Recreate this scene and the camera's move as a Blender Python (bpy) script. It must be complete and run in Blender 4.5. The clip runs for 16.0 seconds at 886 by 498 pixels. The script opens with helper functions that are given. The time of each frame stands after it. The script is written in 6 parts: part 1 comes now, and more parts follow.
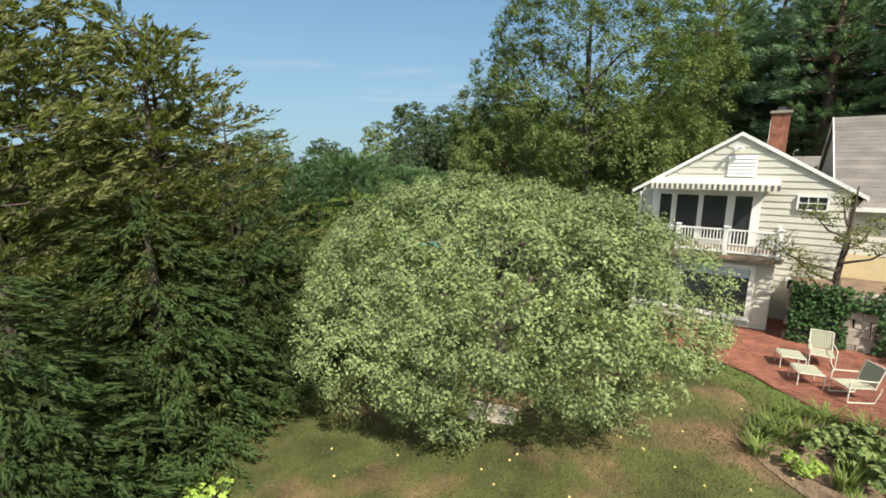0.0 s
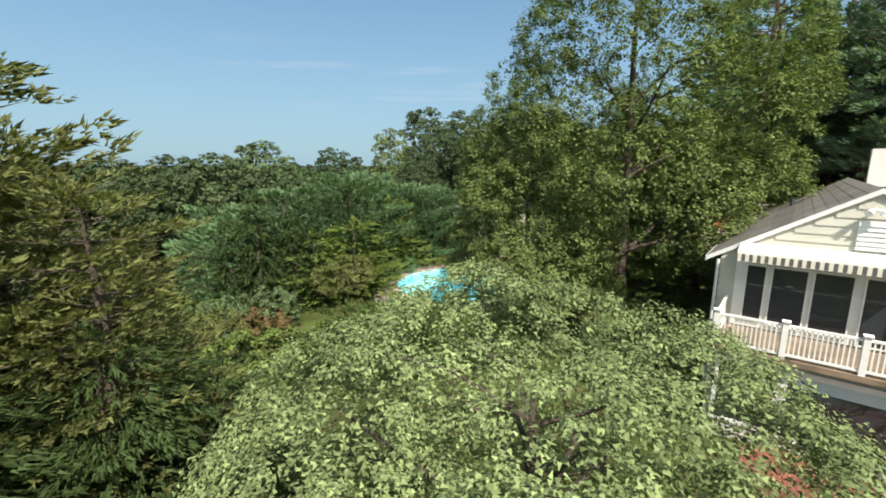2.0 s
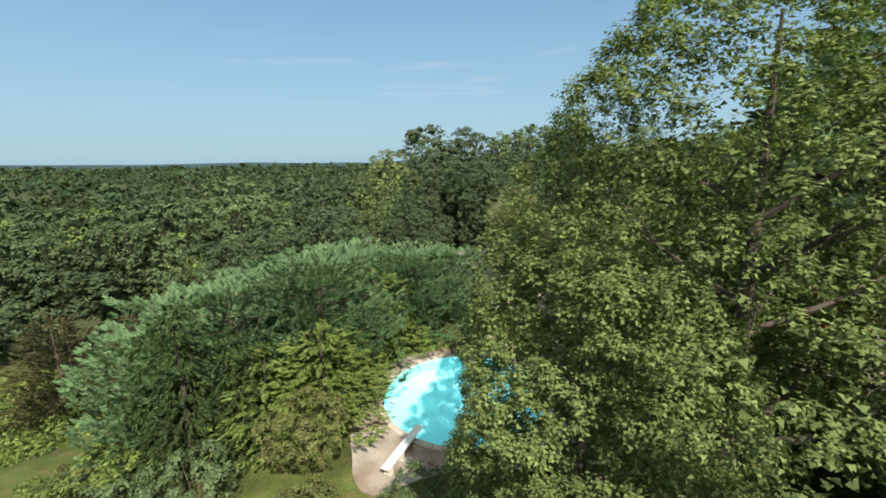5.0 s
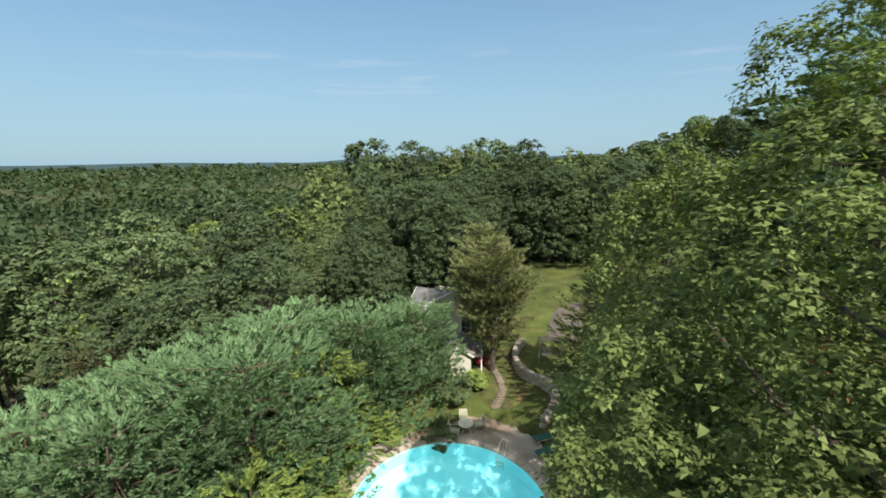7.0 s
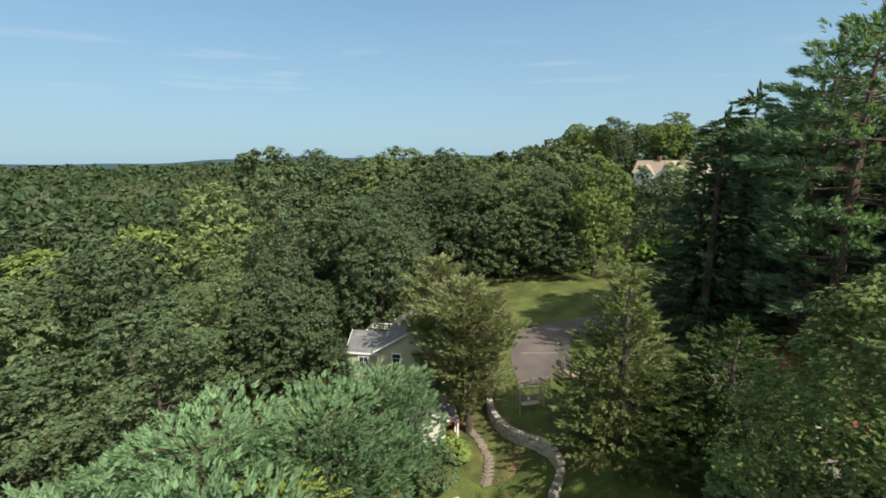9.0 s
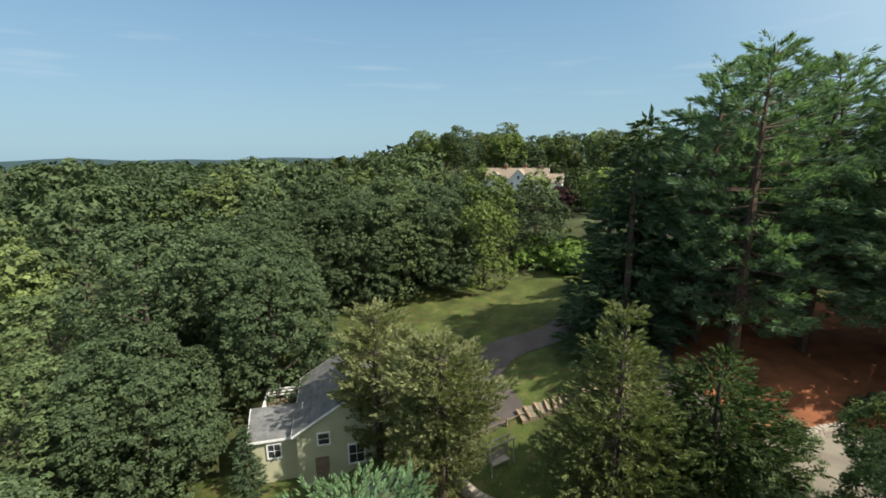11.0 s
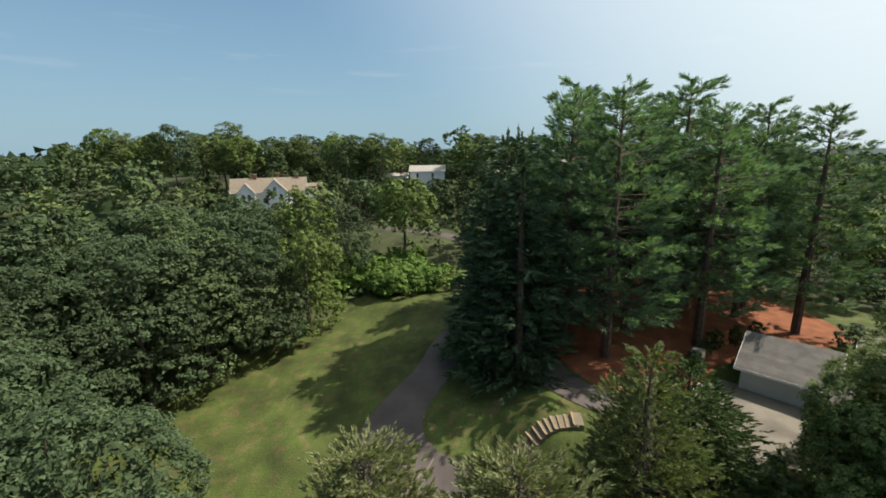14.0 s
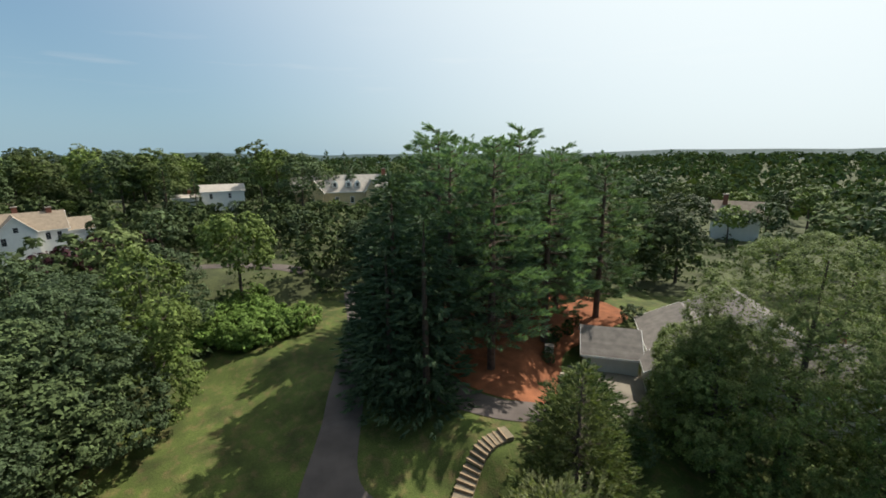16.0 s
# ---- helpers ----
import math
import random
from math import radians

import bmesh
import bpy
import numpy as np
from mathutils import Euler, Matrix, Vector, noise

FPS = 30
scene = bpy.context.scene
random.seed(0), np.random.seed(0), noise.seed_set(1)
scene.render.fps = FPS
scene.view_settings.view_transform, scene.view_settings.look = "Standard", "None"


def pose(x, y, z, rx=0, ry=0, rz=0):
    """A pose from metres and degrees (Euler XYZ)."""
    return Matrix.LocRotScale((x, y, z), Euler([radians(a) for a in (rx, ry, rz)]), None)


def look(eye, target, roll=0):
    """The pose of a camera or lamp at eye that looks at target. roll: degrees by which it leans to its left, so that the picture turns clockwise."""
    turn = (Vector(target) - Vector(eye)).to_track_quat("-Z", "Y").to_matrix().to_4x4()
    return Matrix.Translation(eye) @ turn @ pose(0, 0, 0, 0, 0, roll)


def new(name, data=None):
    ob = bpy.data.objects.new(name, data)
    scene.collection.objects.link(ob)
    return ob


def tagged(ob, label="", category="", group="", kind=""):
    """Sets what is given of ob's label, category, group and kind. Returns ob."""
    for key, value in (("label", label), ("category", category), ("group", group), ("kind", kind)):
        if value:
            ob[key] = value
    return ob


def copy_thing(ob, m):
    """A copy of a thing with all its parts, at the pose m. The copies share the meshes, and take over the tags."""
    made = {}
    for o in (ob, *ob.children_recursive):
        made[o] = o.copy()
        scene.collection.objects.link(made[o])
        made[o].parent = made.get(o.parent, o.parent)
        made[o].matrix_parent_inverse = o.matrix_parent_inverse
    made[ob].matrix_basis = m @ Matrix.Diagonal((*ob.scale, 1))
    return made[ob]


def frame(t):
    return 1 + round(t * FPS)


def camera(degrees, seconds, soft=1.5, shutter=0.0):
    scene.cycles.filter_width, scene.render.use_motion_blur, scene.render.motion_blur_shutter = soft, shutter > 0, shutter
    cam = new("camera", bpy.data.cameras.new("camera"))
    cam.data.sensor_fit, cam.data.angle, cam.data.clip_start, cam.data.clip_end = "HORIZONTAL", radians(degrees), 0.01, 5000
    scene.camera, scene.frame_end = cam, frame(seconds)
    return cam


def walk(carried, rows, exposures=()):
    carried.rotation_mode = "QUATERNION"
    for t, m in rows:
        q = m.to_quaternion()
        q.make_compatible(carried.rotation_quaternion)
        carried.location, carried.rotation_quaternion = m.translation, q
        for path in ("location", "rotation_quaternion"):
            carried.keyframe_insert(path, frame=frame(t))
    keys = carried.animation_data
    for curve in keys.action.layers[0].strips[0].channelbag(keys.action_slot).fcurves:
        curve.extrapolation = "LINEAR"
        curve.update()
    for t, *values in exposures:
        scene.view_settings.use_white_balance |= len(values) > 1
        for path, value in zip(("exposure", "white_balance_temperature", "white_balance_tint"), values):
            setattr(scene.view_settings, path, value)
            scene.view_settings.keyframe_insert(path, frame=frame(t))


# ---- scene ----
cam = camera(91.7, 16.0, 1.75)

PATH = [
    (0, (0.0, 0.0, 6.3), (0.0, 1.963, 5.916), 0.0),
    (0.5, (0.299, 1.276, 6.593), (0.295, 3.239, 6.209), -0.1),
    (1, (0.468, 2.623, 7.045), (0.447, 4.586, 6.661), -0.2),
    (1.5, (0.493, 4.059, 7.612), (0.444, 6.021, 7.228), -0.1),
    (2, (0.467, 5.598, 8.304), (0.387, 7.559, 7.917), -0.1),
    (2.5, (0.479, 7.245, 9.068), (0.375, 9.204, 8.681), -0.1),
    (3, (0.518, 9.12, 9.854), (0.389, 11.078, 9.467), -0.2),
    (3.5, (0.595, 11.113, 10.696), (0.446, 13.07, 10.309), -0.2),
    (3.7, (0.634, 11.923, 11.04), (0.477, 13.879, 10.654), -0.3),
    (5.8, (0.057, 19.824, 15.219), (0.029, 21.779, 14.799), -0.9),
    (6, (-0.159, 20.599, 15.545), (-0.157, 22.555, 15.127), -0.8),
    (6.5, (-0.756, 22.47, 16.185), (-0.669, 24.423, 15.763), -0.7),
    (7, (-1.622, 24.409, 16.649), (-1.445, 26.357, 16.234), -0.9),
    (7.5, (-2.703, 26.386, 17.054), (-2.422, 28.32, 16.63), -0.8),
    (8, (-3.89, 28.414, 17.45), (-3.486, 30.326, 17.025), -0.8),
    (8.5, (-4.972, 30.558, 17.873), (-4.426, 32.434, 17.447), -0.8),
    (9, (-6.001, 32.703, 18.296), (-5.303, 34.529, 17.875), -0.8),
    (11.5, (-9.729, 44.785, 20.043), (-8.246, 46.058, 19.619), -0.7),
    (12, (-9.863, 47.501, 20.276), (-8.256, 48.612, 19.847), -0.8),
    (12.5, (-9.836, 50.282, 20.547), (-8.121, 51.215, 20.114), -0.7),
    (13, (-9.705, 53.295, 20.876), (-7.896, 54.027, 20.44), -0.6),
    (13.5, (-9.518, 56.238, 21.383), (-7.635, 56.752, 20.945), -0.9),
    (14, (-9.378, 59.133, 22.173), (-7.448, 59.408, 21.728), -0.8),
    (14.5, (-9.289, 61.882, 23.049), (-7.34, 61.903, 22.601), -0.9),
    (15, (-9.196, 64.497, 24.064), (-7.261, 64.256, 23.617), -0.7),
    (15.5, (-9.049, 67.061, 25.088), (-7.158, 66.58, 24.646), -0.6),
    (16, (-8.793, 69.597, 26.226), (-6.972, 68.897, 25.785), -0.6),
]
walk(cam, [(t, look(eye, target, roll)) for t, eye, target, roll in PATH], [(0, 0.85), (9, 0.87), (12, 0.72), (16, 0.56)])


# ---- light ----
SUN_AZ, SUN_EL = 158.0, 49.0      # degrees clockwise from +y, and above the horizon
world = bpy.data.worlds.new("world")
scene.world = world
world.use_nodes = True
wn = world.node_tree.nodes
sky = wn.new("ShaderNodeTexSky")
sky.sky_type, sky.sun_disc = "NISHITA", False
sky.sun_elevation, sky.sun_rotation = radians(SUN_EL), radians(SUN_AZ)
sky.air_density, sky.dust_density, sky.ozone_density = 1.0, 0.6, 2.0
wn["Background"].inputs["Strength"].default_value = 0.10
soften = wn.new("ShaderNodeGamma")
soften.inputs["Gamma"].default_value = 0.80
world.node_tree.links.new(sky.outputs[0], soften.inputs["Color"])
hue = wn.new("ShaderNodeHueSaturation")
hue.inputs["Saturation"].default_value = 1.26
tint = wn.new("ShaderNodeMix")
tint.data_type, tint.blend_type = "RGBA", "MULTIPLY"
tint.inputs[0].default_value, tint.inputs[7].default_value = 1.0, (0.80, 0.98, 1.05, 1)
world.node_tree.links.new(soften.outputs[0], hue.inputs["Color"])
world.node_tree.links.new(hue.outputs[0], tint.inputs[6])
wl = world.node_tree.links
haze = wn.new("ShaderNodeMix")                      # an even pale summer haze over the blue
haze.data_type = "RGBA"
haze.inputs[0].default_value, haze.inputs[7].default_value = 0.36, (2.12, 3.2, 3.95, 1)
wl.new(tint.outputs[2], haze.inputs[6])
wel = wn.new("ShaderNodeMapRange")
for k, v in zip(range(1, 5), (0.0, 0.42, 0.88, 0.22)):
    wel.inputs[k].default_value = v
wl.new(wel.outputs[0], haze.inputs[0])
wco, wmap, wns, wrg, wsep, wlow, whigh, wm1, wm2 = (wn.new(k) for k in ("ShaderNodeTexCoord", "ShaderNodeMapping", "ShaderNodeTexNoise", "ShaderNodeMapRange", "ShaderNodeSeparateXYZ", "ShaderNodeMapRange", "ShaderNodeMapRange", "ShaderNodeMath", "ShaderNodeMath"))
wmap.inputs["Scale"].default_value = (2.2, 2.2, 26.0)
wns.inputs["Scale"].default_value, wns.inputs["Detail"].default_value = 1.6, 7.0
wl.new(wco.outputs["Generated"], wmap.inputs[0]), wl.new(wmap.outputs[0], wns.inputs["Vector"])
for node, vals in ((wrg, (0.58, 0.76, 0.0, 0.26)), (wlow, (0.10, 0.15, 0.0, 1.0)), (whigh, (0.19, 0.26, 1.0, 0.0))):
    for k, v in zip(range(1, 5), vals):
        node.inputs[k].default_value = v
wl.new(wns.outputs[0], wrg.inputs[0]), wl.new(wco.outputs["Generated"], wsep.inputs[0])
wl.new(wsep.outputs[2], wel.inputs[0]), wl.new(wsep.outputs[2], wlow.inputs[0]), wl.new(wsep.outputs[2], whigh.inputs[0])
for node, p, q in ((wm1, wlow.outputs[0], whigh.outputs[0]), (wm2, wm1.outputs[0], wrg.outputs[0])):
    node.operation = "MULTIPLY"
    wl.new(p, node.inputs[0]), wl.new(q, node.inputs[1])
wisp = wn.new("ShaderNodeMix")                      # thin streaks of high cloud
wisp.data_type = "RGBA"
wisp.inputs[7].default_value = (4.6, 4.8, 5.0, 1)
wl.new(wm2.outputs[0], wisp.inputs[0]), wl.new(haze.outputs[2], wisp.inputs[6])
wdot, wglow, wbright = wn.new("ShaderNodeVectorMath"), wn.new("ShaderNodeMapRange"), wn.new("ShaderNodeMix")
wdot.operation = "DOT_PRODUCT"                      # the bright hazy sky round the sun
wdot.inputs[1].default_value = (math.sin(radians(SUN_AZ)) * math.cos(radians(SUN_EL)), math.cos(radians(SUN_AZ)) * math.cos(radians(SUN_EL)), math.sin(radians(SUN_EL)))
wglow.interpolation_type = "SMOOTHSTEP"
for k, v in zip(range(1, 5), (0.14, 0.93, 0.0, 0.95)):
    wglow.inputs[k].default_value = v
wbright.data_type = "RGBA"
wbright.inputs[7].default_value = (6.6, 7.1, 7.1, 1)
wl.new(wco.outputs["Generated"], wdot.inputs[0]), wl.new(wdot.outputs["Value"], wglow.inputs[0])
wl.new(wglow.outputs[0], wbright.inputs[0]), wl.new(wisp.outputs[2], wbright.inputs[6])
wl.new(wbright.outputs[2], wn["Background"].inputs["Color"])
sun = new("sun", bpy.data.lights.new("sun", "SUN"))
sun.data.energy, sun.data.angle, sun.data.color = 4.6, radians(0.53), (1.0, 0.94, 0.84)
az, el = radians(SUN_AZ), radians(SUN_EL)
sun.matrix_world = look((40 * math.sin(az), 40 * math.cos(az), 60), (40 * math.sin(az) - math.sin(az) * math.cos(el), 40 * math.cos(az) - math.cos(az) * math.cos(el), 60 - math.sin(el)))


# ---- materials ----
def mat(name, base, rough=0.8, var=0.25, scale=3.0, fine=40.0, bump=0.3, second=None, metal=0.0, island=0.0, obj=0.0, leafy=0.0, mask_scale=0.3, mask_lo=0.45, mask_hi=0.65, spec=0.3, dist=0.02):
    """A surface with broad and fine variation, an optional second colour in patches, relief, and light through leaves."""
    m = bpy.data.materials.new(name)
    m.use_nodes = True
    nt, nd = m.node_tree, m.node_tree.nodes
    b = nd["Principled BSDF"]
    b.inputs["Roughness"].default_value = rough
    b.inputs["Metallic"].default_value = metal
    b.inputs["Specular IOR Level"].default_value = spec
    co = nd.new("ShaderNodeTexCoord")
    link = nt.links.new

    def noise_tex(sc, det=4.0):
        n = nd.new("ShaderNodeTexNoise")
        n.inputs["Scale"].default_value, n.inputs["Detail"].default_value = sc, det
        link(co.outputs["Object"], n.inputs["Vector"])
        return n

    def mixer(a, c, f, kind="MIX"):
        x = nd.new("ShaderNodeMix")
        x.data_type, x.blend_type = "RGBA", kind
        for sock, v in ((x.inputs[0], f), (x.inputs[6], a), (x.inputs[7], c)):
            if isinstance(v, (int, float)):
                sock.default_value = v
            elif isinstance(v, tuple):
                sock.default_value = (*v[:3], 1)
            else:
                link(v, sock)
        return x.outputs[2]

    def ranged(src, lo, hi, a, c):
        r = nd.new("ShaderNodeMapRange")
        for k, v in zip(range(1, 5), (lo, hi, a, c)):
            r.inputs[k].default_value = v
        link(src, r.inputs[0])
        return r.outputs[0]
    col = tuple(base)
    if second:
        col = mixer(col, tuple(second), ranged(noise_tex(mask_scale, 6).outputs[0], mask_lo, mask_hi, 0, 1))
    n1, n2 = noise_tex(scale), noise_tex(fine)
    f = ranged(n1.outputs[0], 0.3, 0.7, 1 - var, 1 + var)
    g = ranged(n2.outputs[0], 0.3, 0.7, 1 - var * 0.7, 1 + var * 0.7)
    mul = nd.new("ShaderNodeMath")
    mul.operation = "MULTIPLY"
    link(f, mul.inputs[0]), link(g, mul.inputs[1])
    out = mul.outputs[0]
    for amount, node, sock in ((island, "ShaderNodeNewGeometry", "Random Per Island"), (obj, "ShaderNodeObjectInfo", "Random")):
        if amount:
            r = ranged(nd.new(node).outputs[sock], 0, 1, 1 - amount, 1 + amount)
            mm = nd.new("ShaderNodeMath")
            mm.operation = "MULTIPLY"
            link(out, mm.inputs[0]), link(r, mm.inputs[1])
            out = mm.outputs[0]
    h = nd.new("ShaderNodeCombineXYZ")
    for k in range(3):
        link(out, h.inputs[k])
    col = mixer(col, h.outputs[0], 1.0, "MULTIPLY")
    link(col, b.inputs["Base Color"])
    if bump:
        bp = nd.new("ShaderNodeBump")
        bp.inputs["Strength"].default_value, bp.inputs["Distance"].default_value = bump, dist
        link(n2.outputs[0], bp.inputs["Height"])
        link(bp.outputs[0], b.inputs["Normal"])
    if leafy:
        tr = nd.new("ShaderNodeBsdfTranslucent")
        link(mixer(col, (1.0, 1.15, 0.45), 1.0, "MULTIPLY"), tr.inputs["Color"])
        ms = nd.new("ShaderNodeMixShader")
        ms.inputs[0].default_value = leafy
        link(b.outputs[0], ms.inputs[1]), link(tr.outputs[0], ms.inputs[2])
        link(ms.outputs[0], nd["Material Output"].inputs["Surface"])
    return m


def leaf_mat(name, base, island=0.35, obj=0.18, leafy=0.10, rough=0.62, spec=0.1):
    return mat(name, base, rough, 0.22, 0.35, 3.0, 0, island=island, obj=obj, leafy=leafy, spec=spec)


M = dict(
    grass=mat("grass", (0.060, 0.079, 0.016), 0.9, 0.42, 0.35, 9.0, 0.9, second=(0.108, 0.088, 0.033), mask_scale=1.1, mask_lo=0.50, mask_hi=0.72, dist=0.05),
    drylawn=mat("dry_lawn", (0.066, 0.072, 0.020), 0.95, 0.4, 0.9, 22.0, 0.9, second=(0.160, 0.100, 0.054), mask_scale=0.5, mask_lo=0.50, mask_hi=0.66, dist=0.05),
    stripe=mat("striped_canvas", (0.10, 0.10, 0.095), 0.8, 0.1, 3, 30, 0),
    needles=mat("needle_litter", (0.225, 0.082, 0.036), 0.95, 0.3, 0.6, 18, 0.8, dist=0.05),
    asphalt=mat("asphalt", (0.098, 0.080, 0.070), 0.9, 0.2, 0.4, 30, 0.3),
    gravel=mat("court_paving", (0.20, 0.175, 0.135), 0.92, 0.15, 0.5, 30, 0.4, second=(0.14, 0.12, 0.095)),
    stone=mat("field_stone", (0.29, 0.25, 0.205), 0.9, 0.3, 2.0, 25, 0.6, obj=0.25),
    deck=mat("pool_deck_stone", (0.31, 0.27, 0.225), 0.85, 0.25, 0.8, 15, 0.4, second=(0.21, 0.155, 0.112), mask_scale=0.35),
    brick=mat("brick", (0.172, 0.066, 0.042), 0.85, 0.25, 1.5, 40, 0.4, obj=0.25, island=0.2),
    siding=mat("cream_siding", (0.50, 0.48, 0.405), 0.6, 0.06, 0.8, 20, 0.1, obj=0.03),
    white=mat("white_paint", (0.72, 0.71, 0.67), 0.5, 0.05, 1.0, 20, 0.05),
    tan=mat("tan_render", (0.55, 0.44, 0.26), 0.8, 0.1, 1.0, 20, 0.2),
    shingle=mat("grey_shingle", (0.155, 0.138, 0.122), 0.9, 0.2, 1.2, 20, 0.5, obj=0.12, island=0.15),
    shingle_brown=mat("tan_shingle", (0.245, 0.195, 0.142), 0.9, 0.15, 1.2, 20, 0.3),
    wood=mat("weathered_wood", (0.20, 0.15, 0.105), 0.8, 0.3, 2, 30, 0.3),
    pathstone=mat("path_stone", (0.15, 0.122, 0.092), 0.9, 0.25, 1.5, 20, 0.4, obj=0.15),
    greywood=mat("grey_timber", (0.34, 0.30, 0.25), 0.8, 0.2, 2, 30, 0.3),
    timber=mat("step_timber", (0.28, 0.20, 0.12), 0.85, 0.2, 2, 30, 0.3, obj=0.15),
    bark=mat("bark", (0.075, 0.058, 0.045), 0.9, 0.35, 2, 18, 0.9, dist=0.04),
    pinebark=mat("pine_bark", (0.10, 0.066, 0.048), 0.9, 0.35, 2, 14, 0.9, dist=0.05),
    mortar=mat("patio_bed", (0.20, 0.11, 0.07), 0.95, 0.25, 1, 30, 0.3),
    chimney=mat("chimney_brick", (0.23, 0.092, 0.060), 0.85, 0.35, 3, 14, 0.5),
    coping=mat("coping_stone", (0.42, 0.36, 0.29), 0.85, 0.15, 2, 20, 0.3, obj=0.12),
    basin=mat("pool_plaster", (0.50, 0.88, 0.92), 0.7, 0.05, 0.5, 6, 0.1),
    ivory=mat("ivory_canvas", (0.62, 0.58, 0.47), 0.8, 0.05, 2, 30, 0),
    blind=mat("pale_blind", (0.45, 0.55, 0.58), 0.7, 0.05, 2, 20, 0),
    strap=mat("cream_strap", (0.36, 0.36, 0.26), 0.6, 0.05, 2, 20, 0),
    green=mat("green_canvas", (0.03, 0.10, 0.085), 0.7, 0.1, 3, 30, 0.1),
    soil=mat("soil", (0.17, 0.115, 0.075), 0.95, 0.3, 2, 25, 0.7),
    fruit=mat("yellow_fruit", (0.52, 0.43, 0.16), 0.5, 0.1, 3, 30, 0),
    shingle_light=mat("light_grey_shingle", (0.125, 0.125, 0.122), 0.9, 0.25, 1.5, 9, 0.5, obj=0.1),
    shingle_pale=mat("pale_shingle", (0.40, 0.36, 0.31), 0.9, 0.15, 1.2, 16, 0.3),
    ivy=leaf_mat("ivy_leaves", (0.045, 0.085, 0.03), 0.4),
    blade=leaf_mat("grass_blades", (0.105, 0.125, 0.036), 0.5),
    woodfloor=mat("forest_floor", (0.050, 0.058, 0.020), 0.95, 0.4, 0.3, 3, 0.5),
    tread=mat("step_gravel", (0.19, 0.155, 0.105), 0.95, 0.2, 2, 25, 0.4),
    lime=leaf_mat("lime_leaves", (0.26, 0.36, 0.07), 0.25),
    sagegreen=leaf_mat("grey_green_leaves", (0.17, 0.22, 0.075), 0.25),
    glass=mat("dark_glass", (0.03, 0.035, 0.04), 0.06, 0.05, 1, 5, 0, spec=0.6),
    metal=mat("white_metal", (0.60, 0.57, 0.47), 0.4, 0.05, 2, 20, 0),
    sage=mat("sage_paint", (0.42, 0.41, 0.27), 0.7, 0.06, 1, 20, 0.1),
    dark=mat("dark_paint", (0.045, 0.05, 0.05), 0.6, 0.1, 1, 20, 0),
    apple=leaf_mat("apple_leaves", (0.152, 0.190, 0.078), 0.45),
    maple=leaf_mat("maple_leaves", (0.142, 0.180, 0.060), 0.5, 0.1, 0.32),
    oak=leaf_mat("forest_leaves", (0.072, 0.101, 0.044), 0.35, 0.3),
    maple_dark=leaf_mat("dark_maple_leaves", (0.078, 0.105, 0.044), 0.35, 0.25, rough=0.85, spec=0.05),
    bright=leaf_mat("bright_leaves", (0.124, 0.168, 0.042), 0.4, 0.2),
    pine=leaf_mat("pine_needles", (0.128, 0.204, 0.098), 0.35, 0.12, 0.30),
    darkpine=leaf_mat("dark_pine_needles", (0.136, 0.200, 0.122), 0.35, 0.15, 0.36),
    cedar=leaf_mat("cedar_foliage", (0.150, 0.160, 0.058), 0.4, 0.1, 0.36),
    hemlock=leaf_mat("hemlock_foliage", (0.052, 0.079, 0.026), 0.35, 0.1, 0.28),
    shrubgreen=leaf_mat("shrub_foliage", (0.075, 0.112, 0.030), 0.45, 0.1, 0.25),
    limepine=leaf_mat("yellow_green_needles", (0.172, 0.224, 0.058), 0.3, 0.1, 0.3),
    paletip=leaf_mat("pale_cedar_foliage", (0.195, 0.206, 0.096), 0.4, 0.1, 0.35),
    brushgreen=leaf_mat("brush_leaves", (0.110, 0.175, 0.036), 0.35, 0.15),
    oakdark=leaf_mat("dark_oak_leaves", (0.055, 0.079, 0.036), 0.35, 0.2),
    spruce=leaf_mat("spruce_needles", (0.078, 0.116, 0.060), 0.3, 0.15, 0.2),
    cedardark=leaf_mat("dark_cedar_foliage", (0.128, 0.148, 0.056), 0.35, 0.1, 0.28),
    cedarbrown=leaf_mat("brown_green_foliage", (0.082, 0.080, 0.036), 0.35, 0.1, 0.25),
    russet=leaf_mat("russet_leaves", (0.110, 0.080, 0.034), 0.4),
    olive=leaf_mat("olive_leaves", (0.104, 0.132, 0.046), 0.35, 0.2),
    redflower=leaf_mat("red_petals", (0.30, 0.02, 0.035), 0.3),
    redleaf=leaf_mat("purple_leaves", (0.045, 0.018, 0.022), 0.4),
    farwood=mat("far_canopy", (0.046, 0.072, 0.036), 0.95, 0.38, 0.045, 0.5, 0, island=0.25, leafy=0.2, spec=0.0, second=(0.054, 0.066, 0.028), mask_scale=0.02),
    # blue-green base colour stands in for the distance haze over the far hills
    hazehill=mat("far_hills_haze_tint", (0.022, 0.044, 0.044), 0.95, 0.3, 0.02, 0.2, 0),
)


